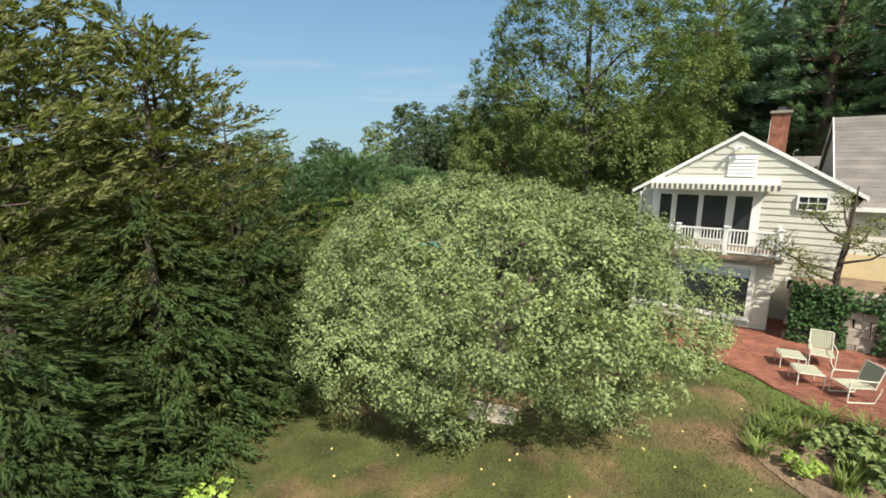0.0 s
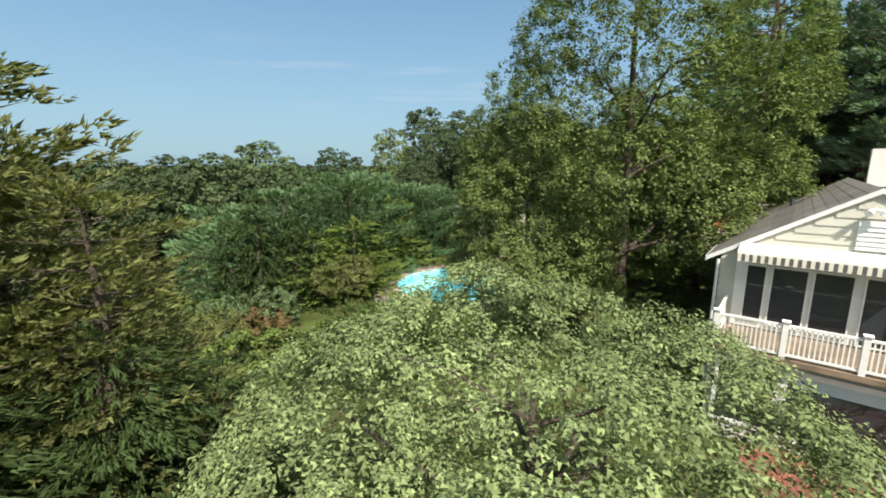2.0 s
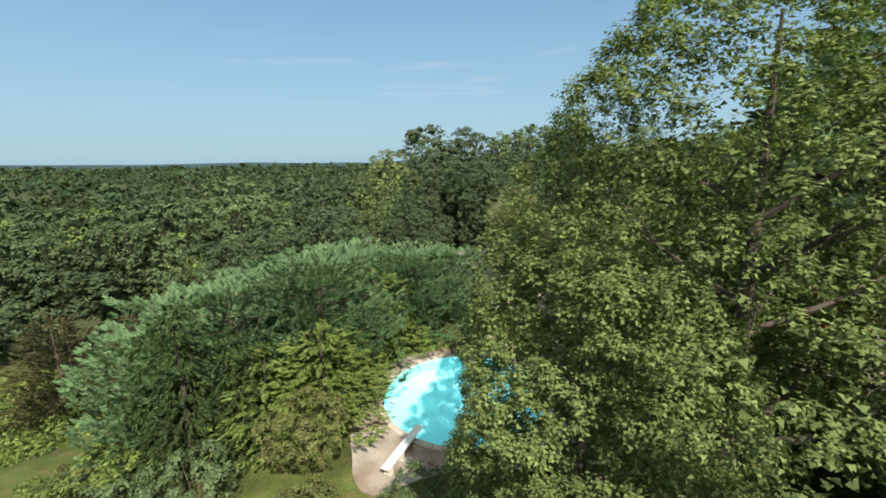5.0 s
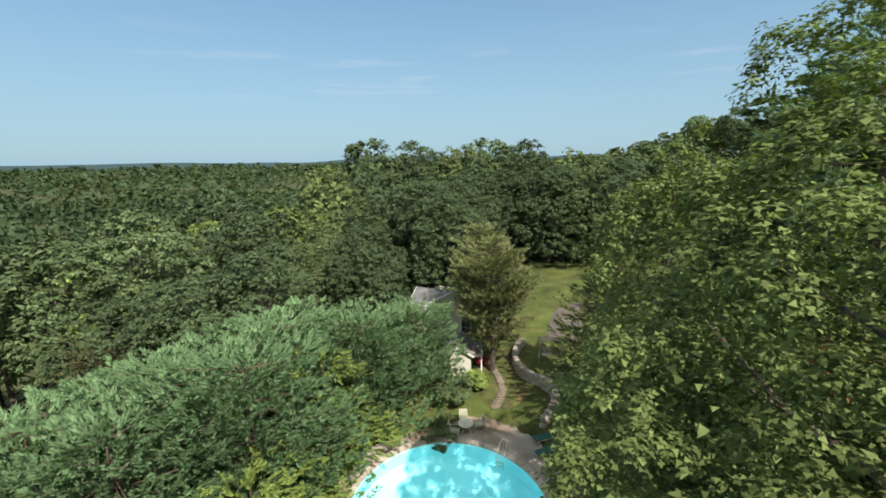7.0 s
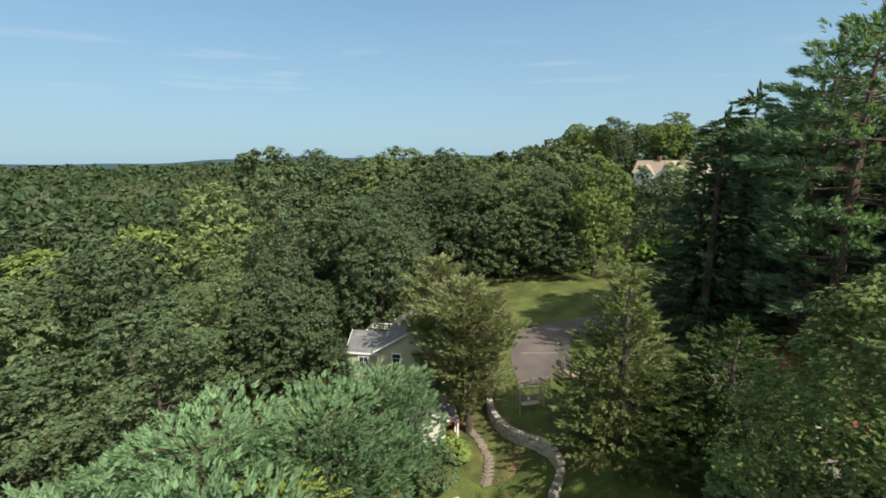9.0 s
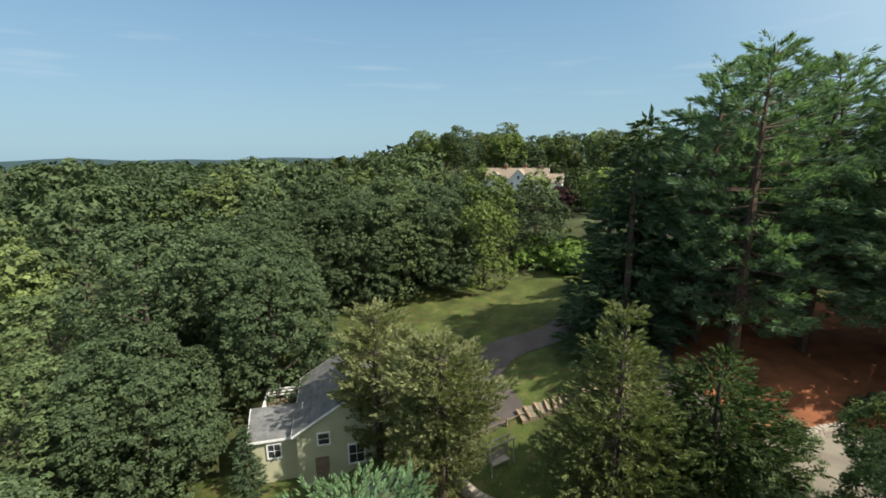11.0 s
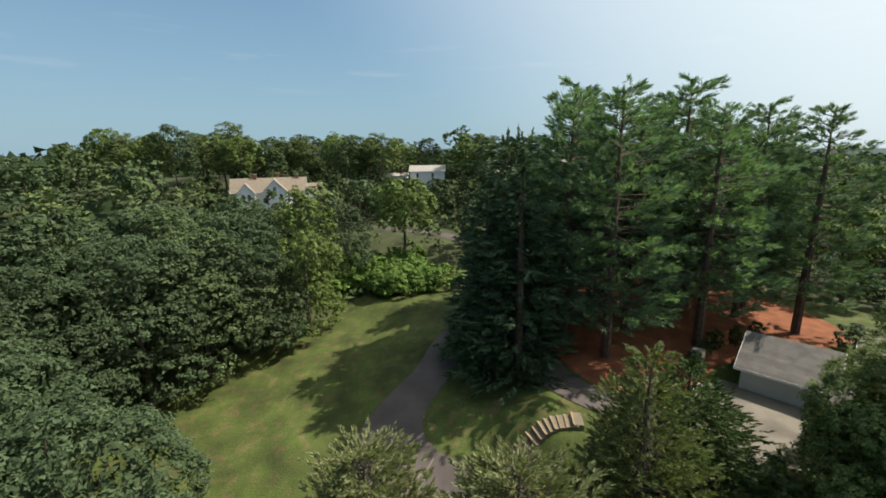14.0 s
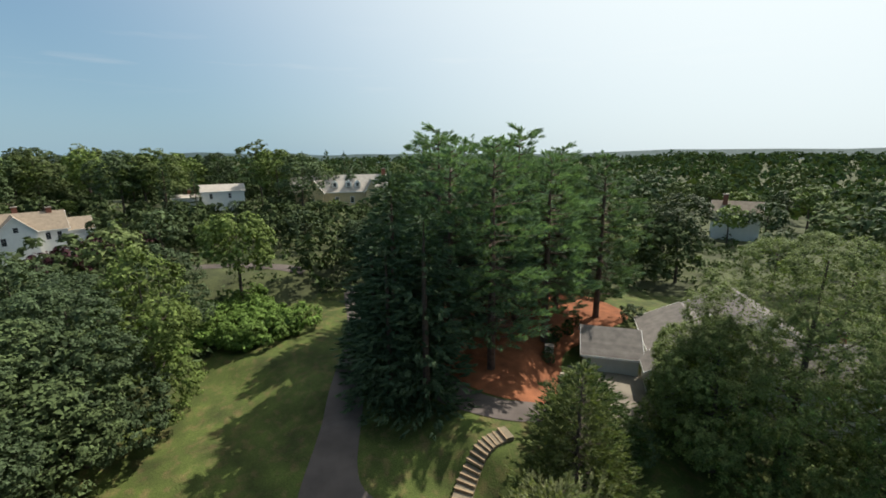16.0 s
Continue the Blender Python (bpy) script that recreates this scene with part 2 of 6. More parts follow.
def water_mat():
    """Clear tinted water with a glossy skin."""
    m = bpy.data.materials.new("pool_water")
    m.use_nodes = True
    nt, nd = m.node_tree, m.node_tree.nodes
    tr, gl, fr, mx = (nd.new(k) for k in ("ShaderNodeBsdfTransparent", "ShaderNodeBsdfGlossy", "ShaderNodeFresnel", "ShaderNodeMixShader"))
    tr.inputs["Color"].default_value = (0.66, 0.97, 1.0, 1)
    gl.inputs["Roughness"].default_value = 0.05
    fr.inputs["IOR"].default_value = 1.33
    ns, bp = nd.new("ShaderNodeTexNoise"), nd.new("ShaderNodeBump")
    ns.inputs["Scale"].default_value = 1.6
    bp.inputs["Strength"].default_value, bp.inputs["Distance"].default_value = 0.15, 0.03
    nt.links.new(ns.outputs[0], bp.inputs["Height"])
    for s in (gl, fr):
        nt.links.new(bp.outputs[0], s.inputs["Normal"])
    nt.links.new(fr.outputs[0], mx.inputs[0]), nt.links.new(tr.outputs[0], mx.inputs[1]), nt.links.new(gl.outputs[0], mx.inputs[2])
    nt.links.new(mx.outputs[0], nd["Material Output"].inputs["Surface"])
    return m


M["water"] = water_mat()


# ---- mesh helpers ----
class Shape:
    """Collects vertices and faces of one mesh."""

    def __init__(self):
        self.v, self.f = [], []

    def add(self, verts, faces):
        n = len(self.v)
        self.v += [tuple(p) for p in verts]
        self.f += [tuple(i + n for i in fc) for fc in faces]
        return self

    def box(self, x0, y0, z0, x1, y1, z1, m=None):
        c = [Vector((x, y, z)) for z in (z0, z1) for x, y in ((x0, y0), (x1, y0), (x1, y1), (x0, y1))]
        if m is not None:
            c = [m @ p for p in c]
        return self.add(c, [(0, 3, 2, 1), (4, 5, 6, 7), (0, 1, 5, 4), (1, 2, 6, 5), (2, 3, 7, 6), (3, 0, 4, 7)])

    def prism(self, outline, depth):
        """outline: points in order; depth: the vector along which they are drawn out."""
        a = [Vector(p) for p in outline]
        d, n = Vector(depth), len(outline)
        return self.add(a + [p + d for p in a], [tuple(range(n - 1, -1, -1)), tuple(range(n, 2 * n))] + [(i, (i + 1) % n, n + (i + 1) % n, n + i) for i in range(n)])

    def tube(self, pts, radii, sides=6, cap=True):
        pts = [Vector(p) for p in pts]
        if isinstance(radii, (int, float)):
            radii = [radii] * len(pts)
        rings = []
        for i, p in enumerate(pts):
            d = (pts[min(i + 1, len(pts) - 1)] - pts[max(i - 1, 0)]).normalized()
            a = d.orthogonal().normalized() if abs(d.z) > 0.9 else d.cross(Vector((0, 0, 1))).normalized()
            b = d.cross(a)
            rings.append([p + (a * math.cos(k * math.tau / sides) + b * math.sin(k * math.tau / sides)) * radii[i] for k in range(sides)])
        fs = [(i * sides + k, i * sides + (k + 1) % sides, (i + 1) * sides + (k + 1) % sides, (i + 1) * sides + k) for i in range(len(pts) - 1) for k in range(sides)]
        if cap:
            fs += [tuple(range(sides - 1, -1, -1)), tuple((len(pts) - 1) * sides + k for k in range(sides))]
        return self.add([p for r in rings for p in r], fs)

    def mesh(self, name, material):
        me = bpy.data.meshes.new(name)
        me.from_pydata(self.v, [], self.f)
        me.materials.append(material)
        me.update()
        return me


def part(name, shape, material, parent=None, label=""):
    me = shape if isinstance(shape, bpy.types.Mesh) else shape.mesh(name, material)
    ob = new(name, me)
    ob.parent = parent
    return tagged(ob, label)


def thing(name, m, label, category, group="", kind=""):
    ob = new(name)
    ob.matrix_world = m
    ob.empty_display_size = 0.3
    return tagged(ob, label, category, group, kind)


def alone(name, shape, material, label, category, group="", kind=""):
    return tagged(part(name, shape, material), label, category, group, kind)


def quads(name, P, A, B, material, fold=0.0):
    """A mesh of loose leaf blades: centres P, half lengths A, half widths B (arrays of n x 3)."""
    n = len(P)
    nrm = np.cross(A, B)
    nrm *= fold * np.linalg.norm(B, axis=1, keepdims=True) / (np.linalg.norm(nrm, axis=1, keepdims=True) + 1e-9)
    co = np.stack([P - A, P + B - A * 0.1 + nrm, P + A, P - B - A * 0.1 + nrm], 1).reshape(-1, 3)
    me = bpy.data.meshes.new(name)
    me.vertices.add(4 * n), me.loops.add(4 * n), me.polygons.add(n)
    me.vertices.foreach_set("co", co.astype(np.float32).ravel())
    me.loops.foreach_set("vertex_index", np.arange(4 * n, dtype=np.int32))
    me.polygons.foreach_set("loop_start", np.arange(0, 4 * n, 4, dtype=np.int32))
    me.polygons.foreach_set("loop_total", np.full(n, 4, dtype=np.int32))
    me.materials.append(material)
    me.update(calc_edges=True)
    return me


def unit(a):
    return a / (np.linalg.norm(a, axis=-1, keepdims=True) + 1e-9)


# ---- terrain ----
NEAR = [(2, 5, 0), (12, 12, 0), (10, 9, 0), (0, 14, -0.2), (2, 25, -1), (6, 29, -1), (13, 31.6, -0.3), (-10, 32, -3.2), (0, 43, -2.8), (-5, 38, -2.8), (3, 49, -2.8),
        (4, 54, -2.2), (2, 57, -1.8), (10.5, 52, -0.4), (12, 48.6, 0), (10, 60, -0.9), (13, 62, -0.4), (15, 69, 0), (20, 70, 0), (16, 84, -0.5), (25, 67, 0.8), (16, 59.5, 0.4), (18.5, 54, 3.5), (21, 52, 3.1),
        (24, 42, 2), (28, 38, 2), (31, 48, 3.2), (38, 51, 3.6)]
FAR = [(40, 40, 3.2), (37, 24, 3), (36, 79, 0.6), (47, 70, 2.5), (36, 64, 2.3), (0, 70, -2.5), (5, 76, -1.8), (-10, 70, -6), (-20, 60, -8), (-28, 38, -7), (-36, 48, -8.5), (80, 80, 6), (100, 130, 11), (140, 160, 14), (150, 85, 10),
       (60, 100, 4), (90, -80, 0), (40, 0, 1.5), (-40, 0, -8), (-15, 15, -2.5), (-12, 5, -1.5), (0, -25, 0.5), (-60, 90, -16), (-110, 200, -34), (12, 108, 0.5), (-30, 110, -9), (0, 150, -8), (50, 150, -2), (-200, 0, -45), (200, 200, 6), (0, 260, -30), (230, 20, 0), (150, -150, -10)]
LM = np.array(NEAR + FAR, float)


def height(x, y):
    """The lie of the land: a soft blend of landmarks, a valley beyond and low hills at the horizon."""
    x, y = np.asarray(x, float), np.asarray(y, float)
    d2 = (x[..., None] - LM[:, 0]) ** 2 + (y[..., None] - LM[:, 1]) ** 2
    w = 1 / (d2 + 9.0) ** 2.2
    z = (w * LM[:, 2]).sum(-1) / w.sum(-1)
    r = np.hypot(x - 10, y - 45)
    k = np.clip((r - 220) / 400, 0, 1)
    k = k * k * (3 - 2 * k)
    a = np.arctan2(y, x)
    hills = -48 + np.clip((r - 1500) / 2600, 0, 1) * (58 + 16 * np.sin(5 * a + 1) + 11 * np.sin(13 * a) + 7 * np.sin(37 * a + 2))
    return z * (1 - k) + hills * k


def axis_steps(lo, hi, far):
    core = list(np.arange(lo, hi + 0.5, 1.0))
    out, s = [], 1.0
    while sum(out) < far:
        s *= 1.14
        out.append(s)
    c = np.cumsum(out)
    return np.array(sorted([lo - q for q in c] + core + [hi + q for q in c]))


GX, GY = axis_steps(-40, 60, 4600), axis_steps(-5, 95, 4600)
XX, YY = np.meshgrid(GX, GY)
ZZ = height(XX, YY)


rp = np.hypot((XX - 0.8) / 8.2, (YY - 44.9) / 8.8)
kp = np.clip((1.35 - rp) / 0.35, 0, 1)
ZZ = ZZ * (1 - kp) - 2.80 * kp                      # level ground round the pool
ZZ = np.where(np.hypot((XX - 0.3) / 6.75, (YY - 44.8) / 7.0) < 1.0, -5.2, ZZ)      # the pit of the pool


def gz(x, y):
    """The height of the ground sheet at a place."""
    i = int(np.clip(np.searchsorted(GX, x) - 1, 0, len(GX) - 2))
    j = int(np.clip(np.searchsorted(GY, y) - 1, 0, len(GY) - 2))
    a, b = (x - GX[i]) / (GX[i + 1] - GX[i]), (y - GY[j]) / (GY[j + 1] - GY[j])
    return float((ZZ[j, i] * (1 - a) + ZZ[j, i + 1] * a) * (1 - b) + (ZZ[j + 1, i] * (1 - a) + ZZ[j + 1, i + 1] * a) * b)


def inside(px, py, poly):
    """Whether points lie in a polygon."""
    res = np.zeros(np.shape(px), bool)
    n = len(poly)
    for i in range(n):
        (x1, y1), (x2, y2) = poly[i], poly[(i + 1) % n]
        hit = ((y1 > py) != (y2 > py)) & (px < (x2 - x1) * (py - y1) / (y2 - y1 + 1e-12) + x1)
        res ^= hit
    return res


def smooth_line(pts, closed=False, per=8):
    """A soft curve through the points."""
    P = [Vector(p) for p in pts]
    n, out = len(P), []
    for i in range(n if closed else n - 1):
        g = (lambda k: P[k % n]) if closed else (lambda k: P[min(max(k, 0), n - 1)])
        a, b, c, d = g(i - 1), g(i), g(i + 1), g(i + 2)
        for k in range(per):
            t = k / per
            out.append(0.5 * ((2 * b) + (c - a) * t + (2 * a - 5 * b + 4 * c - d) * t * t + (3 * b - 3 * c + d - a) * t ** 3))
    if not closed:
        out.append(P[-1])
    return out


def drape(outline, lift, step=0.5, flat=None):
    """A sheet laid over the ground inside a closed outline: a fan of rings towards the middle follows the land."""
    bm = bmesh.new()
    vs = [bm.verts.new((p[0], p[1], 0)) for p in outline]
    bm.faces.new(vs)
    lo, hi = [min(p[k] for p in outline) for k in (0, 1)], [max(p[k] for p in outline) for k in (0, 1)]
    for k in (0, 1):
        s = math.floor(lo[k])
        while s < hi[k]:
            s += step
            geo = bm.verts[:] + bm.edges[:] + bm.faces[:]
            no = (1, 0, 0) if k == 0 else (0, 1, 0)
            bmesh.ops.bisect_plane(bm, geom=geo, plane_co=(s if k == 0 else 0, s if k == 1 else 0, 0), plane_no=no)
    bmesh.ops.triangulate(bm, faces=bm.faces[:])
    for v in bm.verts:
        v.co.z = (gz(v.co.x, v.co.y) if flat is None else flat) + lift
    bm.normal_update()
    for f in bm.faces:
        if f.normal.z < 0:
            f.normal_flip()
    return bm


def bm_mesh(name, bm, material):
    me = bpy.data.meshes.new(name)
    bm.to_mesh(me)
    bm.free()
    me.materials.append(material)
    return me


def ribbon(line, widths, lift):
    """A strip of paving along a line on the land."""
    s = Shape()
    n, k = len(line), 6
    for i, p in enumerate(line):
        d = (line[min(i + 1, n - 1)] - line[max(i - 1, 0)])
        side = Vector((d.y, -d.x)).normalized()
        w = widths[0] + (widths[1] - widths[0]) * i / (n - 1)
        for j in range(k + 1):
            q = Vector((p[0], p[1])) + side * w * (j / k - 0.5)
            s.v.append((q.x, q.y, gz(q.x, q.y) + lift))
    for i in range(n - 1):
        for j in range(k):
            a = i * (k + 1) + j
            s.f.append((a, a + 1, a + k + 2, a + k + 1))
    return s


g = Shape()
nx, ny = len(GX), len(GY)
g.v = list(zip(XX.ravel().tolist(), YY.ravel().tolist(), ZZ.ravel().tolist()))
g.f = [(j * nx + i, j * nx + i + 1, (j + 1) * nx + i + 1, (j + 1) * nx + i) for j in range(ny - 1) for i in range(nx - 1)]
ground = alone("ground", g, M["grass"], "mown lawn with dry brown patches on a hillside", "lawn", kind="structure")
ground.data.materials.append(M["hazehill"])
ground.data.materials.append(M["woodfloor"])
GARDEN = [(9, 63), (6, 84), (14, 92), (30, 88), (40, 83), (52, 77), (62, 68), (66, 58), (60, 40), (54, 22), (42, 6), (30, -20), (10, -40), (-40, -40), (-70, 20), (-64, 58), (-44, 62), (-28, 60), (-25, 57), (-9, 63), (-6, 76)]
wooded = ~inside(np.array([q.center.x for q in ground.data.polygons]), np.array([q.center.y for q in ground.data.polygons]), GARDEN)
for poly in ground.data.polygons:
    poly.use_smooth = True
    # beyond 2500 m the ground takes the colour with haze painted in
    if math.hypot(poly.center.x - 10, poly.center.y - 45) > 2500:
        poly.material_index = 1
    elif wooded[poly.index]:
        poly.material_index = 2
def needles(name, P, A, B, material):
    """A mesh of loose pointed blades, three corners each."""
    n = len(P)
    co = np.stack([P - A * 0.8 - B, P - A * 0.8 + B, P + A], 1).reshape(-1, 3)
    me = bpy.data.meshes.new(name)
    me.vertices.add(3 * n), me.loops.add(3 * n), me.polygons.add(n)
    me.vertices.foreach_set("co", co.astype(np.float32).ravel())
    me.loops.foreach_set("vertex_index", np.arange(3 * n, dtype=np.int32))
    me.polygons.foreach_set("loop_start", np.arange(0, 3 * n, 3, dtype=np.int32))
    me.polygons.foreach_set("loop_total", np.full(n, 3, dtype=np.int32))
    me.materials.append(material)
    me.update(calc_edges=True)
    return me


# ---- plants ----
def limb_tree(rng, H, trunk_h, R, r0, n_limbs, lean=0.15):
    """A tapered trunk with forking limbs; also gives the ends of the limbs."""
    s, ends = Shape(), []
    top = Vector((rng.uniform(-1, 1) * lean * H * 0.3, rng.uniform(-1, 1) * lean * H * 0.3, H * 0.85))
    trunk = [Vector((0, 0, -0.4)), Vector((0, 0, trunk_h * 0.5)), Vector((top.x * 0.3, top.y * 0.3, trunk_h)), top * 0.65, top]
    s.tube(trunk, [r0 * 1.35, r0, r0 * 0.85, r0 * 0.45, r0 * 0.12], 7)
    for i in range(n_limbs):
        a = i * 2.4 + rng.uniform(-0.5, 0.5)
        f = rng.uniform(0.0, 0.9)
        base = trunk[2].lerp(trunk[4], f * 0.8)
        L = R * rng.uniform(0.5, 0.75) * (1 - 0.45 * f)
        mid = base + Vector((math.cos(a) * L * 0.55, math.sin(a) * L * 0.55, L * rng.uniform(0.15, 0.5)))
        end = base + Vector((math.cos(a) * L, math.sin(a) * L, L * rng.uniform(0.3, 0.8)))
        rr = r0 * 0.45 * (1 - 0.5 * f)
        s.tube([base, mid, end], [rr, rr * 0.6, rr * 0.15], 5)
        e2 = mid + Vector((math.cos(a + 0.8) * L * 0.4, math.sin(a + 0.8) * L * 0.4, L * 0.25))
        s.tube([mid, e2], [rr * 0.5, rr * 0.12], 4)
        ends += [end, e2]
    return s, ends


def crown_leaves(rng, C, rad, n, size, aspect=0.55, up=0.35, squash=0.7, shell=0.55, lean=None):
    """Leaves on the outside of many clumps: C centres, rad their radii, lean the way each clump faces."""
    k = rng.choice(len(C), n, p=rad ** 2 / (rad ** 2).sum())
    d = rng.normal(size=(n, 3)) + np.array([0, 0, 0.45])
    if lean is not None:
        d += lean[k] * 0.75
    d = unit(d)
    rr = rad[k] * rng.uniform(shell, 1.08, n)
    P = C[k] + d * rr[:, None] * np.array([1, 1, squash])
    nrm = unit(d * 1.0 + rng.normal(size=(n, 3)) * 0.34 + np.array([0, 0, up + 0.1]))
    t = unit(np.cross(nrm, rng.normal(size=(n, 3))))
    b = np.cross(nrm, t)
    L = size * rng.uniform(0.6, 1.3, (n, 1))
    return P, t * L, b * L * aspect


def lobes(rng, n, R, H, z0, skirt=False, reach=(0.50, 0.68), girth=(0.28, 0.46), taper=0.0):
    """Centres, radii and outward ways of the large rounded masses of a crown."""
    i = np.arange(n) + 0.5
    z = 1 - (1.62 if not skirt else 1.85) * i / n
    a = i * 2.39996 + rng.uniform(0, 6)
    z = np.clip(z + rng.normal(0, 0.09, n), -0.92, 1)
    rho = np.sqrt(1 - np.where(z < 0, 0.35 if skirt else 1.0, 1.0) * z ** 2)
    a = a + rng.normal(0, 0.25, n)
    rho = rho * (1 - taper * np.clip(z + 0.4, 0, 1.2))
    d = np.stack([np.cos(a) * rho, np.sin(a) * rho, z], 1)
    hz = (H - z0) / 2
    f = rng.uniform(*reach, n)
    r = rng.uniform(*girth, n) * R * np.where(z > 0.8, 0.9, 1.0)
    C = d * (f * np.array([[R], [R], [0.0]])).T
    C[:, 2] = (z0 + H) / 2 + z * (hz - np.minimum(r, hz * 0.6) * 0.95) * (f / reach[1]) ** 0.35
    return C, r, unit(d * np.array([1, 1, 0.8]))


def clumps(rng, n, R, H, z0, gap=0.09, skirt=False, count=16, form=((0.50, 0.68), (0.28, 0.46))):
    """Centres, radii and ways of leaf clumps spread over the open outside of a crown's masses."""
    C, r, d = lobes(rng, count, R, H, z0, skirt, *form)
    m = n * 3
    k = rng.choice(count, m, p=r ** 2 / (r ** 2).sum())
    e = unit(rng.normal(size=(m, 3)) + d[k] * 0.8 + np.array([0, 0, 0.2]))
    Q = C[k] + e * (r[k] * rng.uniform(0.86, 1.06, m))[:, None] * np.array([1, 1, 0.88])
    deep = (np.linalg.norm(Q[:, None] - C[None], axis=2) / r[None]).min(1)
    pick = np.nonzero((deep > 0.80) & (Q[:, 2] > max(0.15, z0 * 0.6)))[0][:n]
    return Q[pick], R * gap * rng.uniform(0.65, 1.4, len(pick)), e[pick], (C, r)


def deciduous(rng, name, H, R, z0, leaves, size, material, n_clumps=60, r0=0.22, label="", category="tree", n_limbs=9, gap=0.09, m=None, bark="bark", up=0.35, aspect=0.62, skirt=False, tri=True, shell=0.6, count=16, squash=0.62, inner=0.1, form=((0.50, 0.68), (0.28, 0.46))):
    t = thing(name, m or Matrix(), label, category)
    s, ends = limb_tree(rng, H, z0 + (H - z0) * 0.15, R, r0, n_limbs)
    part("trunk", s, M[bark], t)
    Q, rad, e, (C, r) = clumps(rng, n_clumps, R, H, z0, gap, skirt, count, form)
    P, A, B = crown_leaves(rng, Q, rad, int(leaves * (1 - inner)), size, aspect, up, squash, shell, e)
    if inner:                                       # the shaded leaves deeper in the crown
        p, a, b = crown_leaves(rng, C, r * 0.86, int(leaves * inner), size * 1.7, 0.7, up, 0.88, 0.75)
        P, A, B = np.concatenate([P, p]), np.concatenate([A, a]), np.concatenate([B, b])
    part("crown", needles("crown", P, A, B, M[material]) if tri else quads("crown", P, A, B, M[material], 0.3), None, t)
    return t


def plumes(rng, C, D, length, width, n, blade, wide, flat=1.0):
    """Brushes of needles: each starts at C, points along D and tapers to its tip."""
    m = len(C)
    D = unit(D)[:, None]
    S = unit(np.cross(D, np.array([0.03, 0.02, 1.0])))
    N = np.cross(S, D)
    s = rng.random((m, n, 1)) ** 0.85
    a, k = rng.uniform(0, math.tau, (m, n, 1)), np.sqrt(rng.random((m, n, 1))) * (1.05 - 0.75 * s)
    big = rng.uniform(0.7, 1.3, (m, 1, 1))
    off = S * np.cos(a) * k + N * np.sin(a) * k * flat
    P = C[:, None] + D * s * length * big + off * width * big
    A = unit(D + off * 0.9 + rng.normal(0, 0.16, (m, n, 3)))
    B = unit(np.cross(N * (1.3 - flat) + rng.normal(0, 0.6, (m, n, 3)), A))
    L = blade * rng.uniform(0.7, 1.25, (m, n, 1))
    return P.reshape(-1, 3), (A * L).reshape(-1, 3), (B * L * wide).reshape(-1, 3)


def conifer(rng, name, H, R, z0, material, tiers, per, count, plume, blade, wide=0.28, rise=0.0, tip=0.1, lift=0.3, flat=1.0, thick=0.4, profile=None, vary=(0.6, 1.1), jitter=0.5, r0=0.18, label="", category="tree", m=None, bark="bark", limb=0.0, start=0.15):
    """A stem with tiers of boughs, each set with brushes of needles; profile and rise follow the height from 0 to 1."""
    profile = profile or (lambda f: (1 - f) ** 0.8 + 0.06)
    t = thing(name, m or Matrix(), label, category)
    s = Shape().tube([(0, 0, -0.4), (0.05, 0.03, H * 0.4), (0, 0.08, H * 0.75), (0, 0, H * 0.96)], [r0 * 1.3, r0, r0 * 0.6, r0 * 0.08], 7)
    Cs, Ds, twigs = [], [], Shape()
    for i in range(tiers):
        f = (i + rng.uniform(0.2, 0.8)) / tiers
        k = max(4, int(per * (0.5 + 0.5 * profile(f))))
        for j in range(k):
            a = j * math.tau / k + i * 1.3 + rng.uniform(-0.35, 0.35)
            L = R * profile(f) * rng.uniform(*vary)
            z = z0 + (H - z0) * f + rng.uniform(-jitter, jitter) * (H - z0) / tiers
            up = (rise(f) if callable(rise) else rise) + rng.uniform(-0.08, 0.08)
            n = max(3, int(count * L / R + 0.5))
            q = rng.uniform(start, 1.0, n) ** 0.75
            w = L * thick * (0.3 + 0.7 * np.sin(q * 2.7)) * rng.uniform(-1, 1, n)
            dx, dy = math.cos(a), math.sin(a)
            h = z + up * q * L + tip * np.maximum(0, q - 0.5) * L - 0.12 * np.abs(w)
            Cs.append(np.stack([dx * q * L - dy * w, dy * q * L + dx * w, h + rng.normal(0, 0.12 * plume[0], n)], 1))
            g = w / L * 1.6
            Ds.append(unit(np.stack([dx - dy * g, dy + dx * g, np.full(n, lift + up * 0.6)], 1) + rng.normal(0, 0.16, (n, 3))))
            if limb:
                twigs.tube([(0, 0, z - 0.1), (dx * L * 0.5, dy * L * 0.5, z + up * L * 0.5 - 0.05), (dx * L * 0.92, dy * L * 0.92, z + up * L * 0.92 + tip * 0.3 * L)], [limb, limb * 0.6, limb * 0.15], 3)
    n = max(3, count // 3)
    Cs.append(np.stack([rng.normal(0, 0.1, n), rng.normal(0, 0.1, n), H - rng.uniform(0, 1.2, n) * plume[0]], 1))
    Ds.append(np.array([0, 0, 1.0]) + rng.normal(0, 0.3, (n, 3)))
    part("trunk", s, M[bark], t)
    if limb:
        tagged(part("branchwork", twigs, M[bark], t), kind="stuff")
    P, A, B = plumes(rng, np.concatenate(Cs), np.concatenate(Ds), *plume, blade, wide, flat)
    part("crown", needles("crown", P, A, B, M[material]), None, t)
    return t


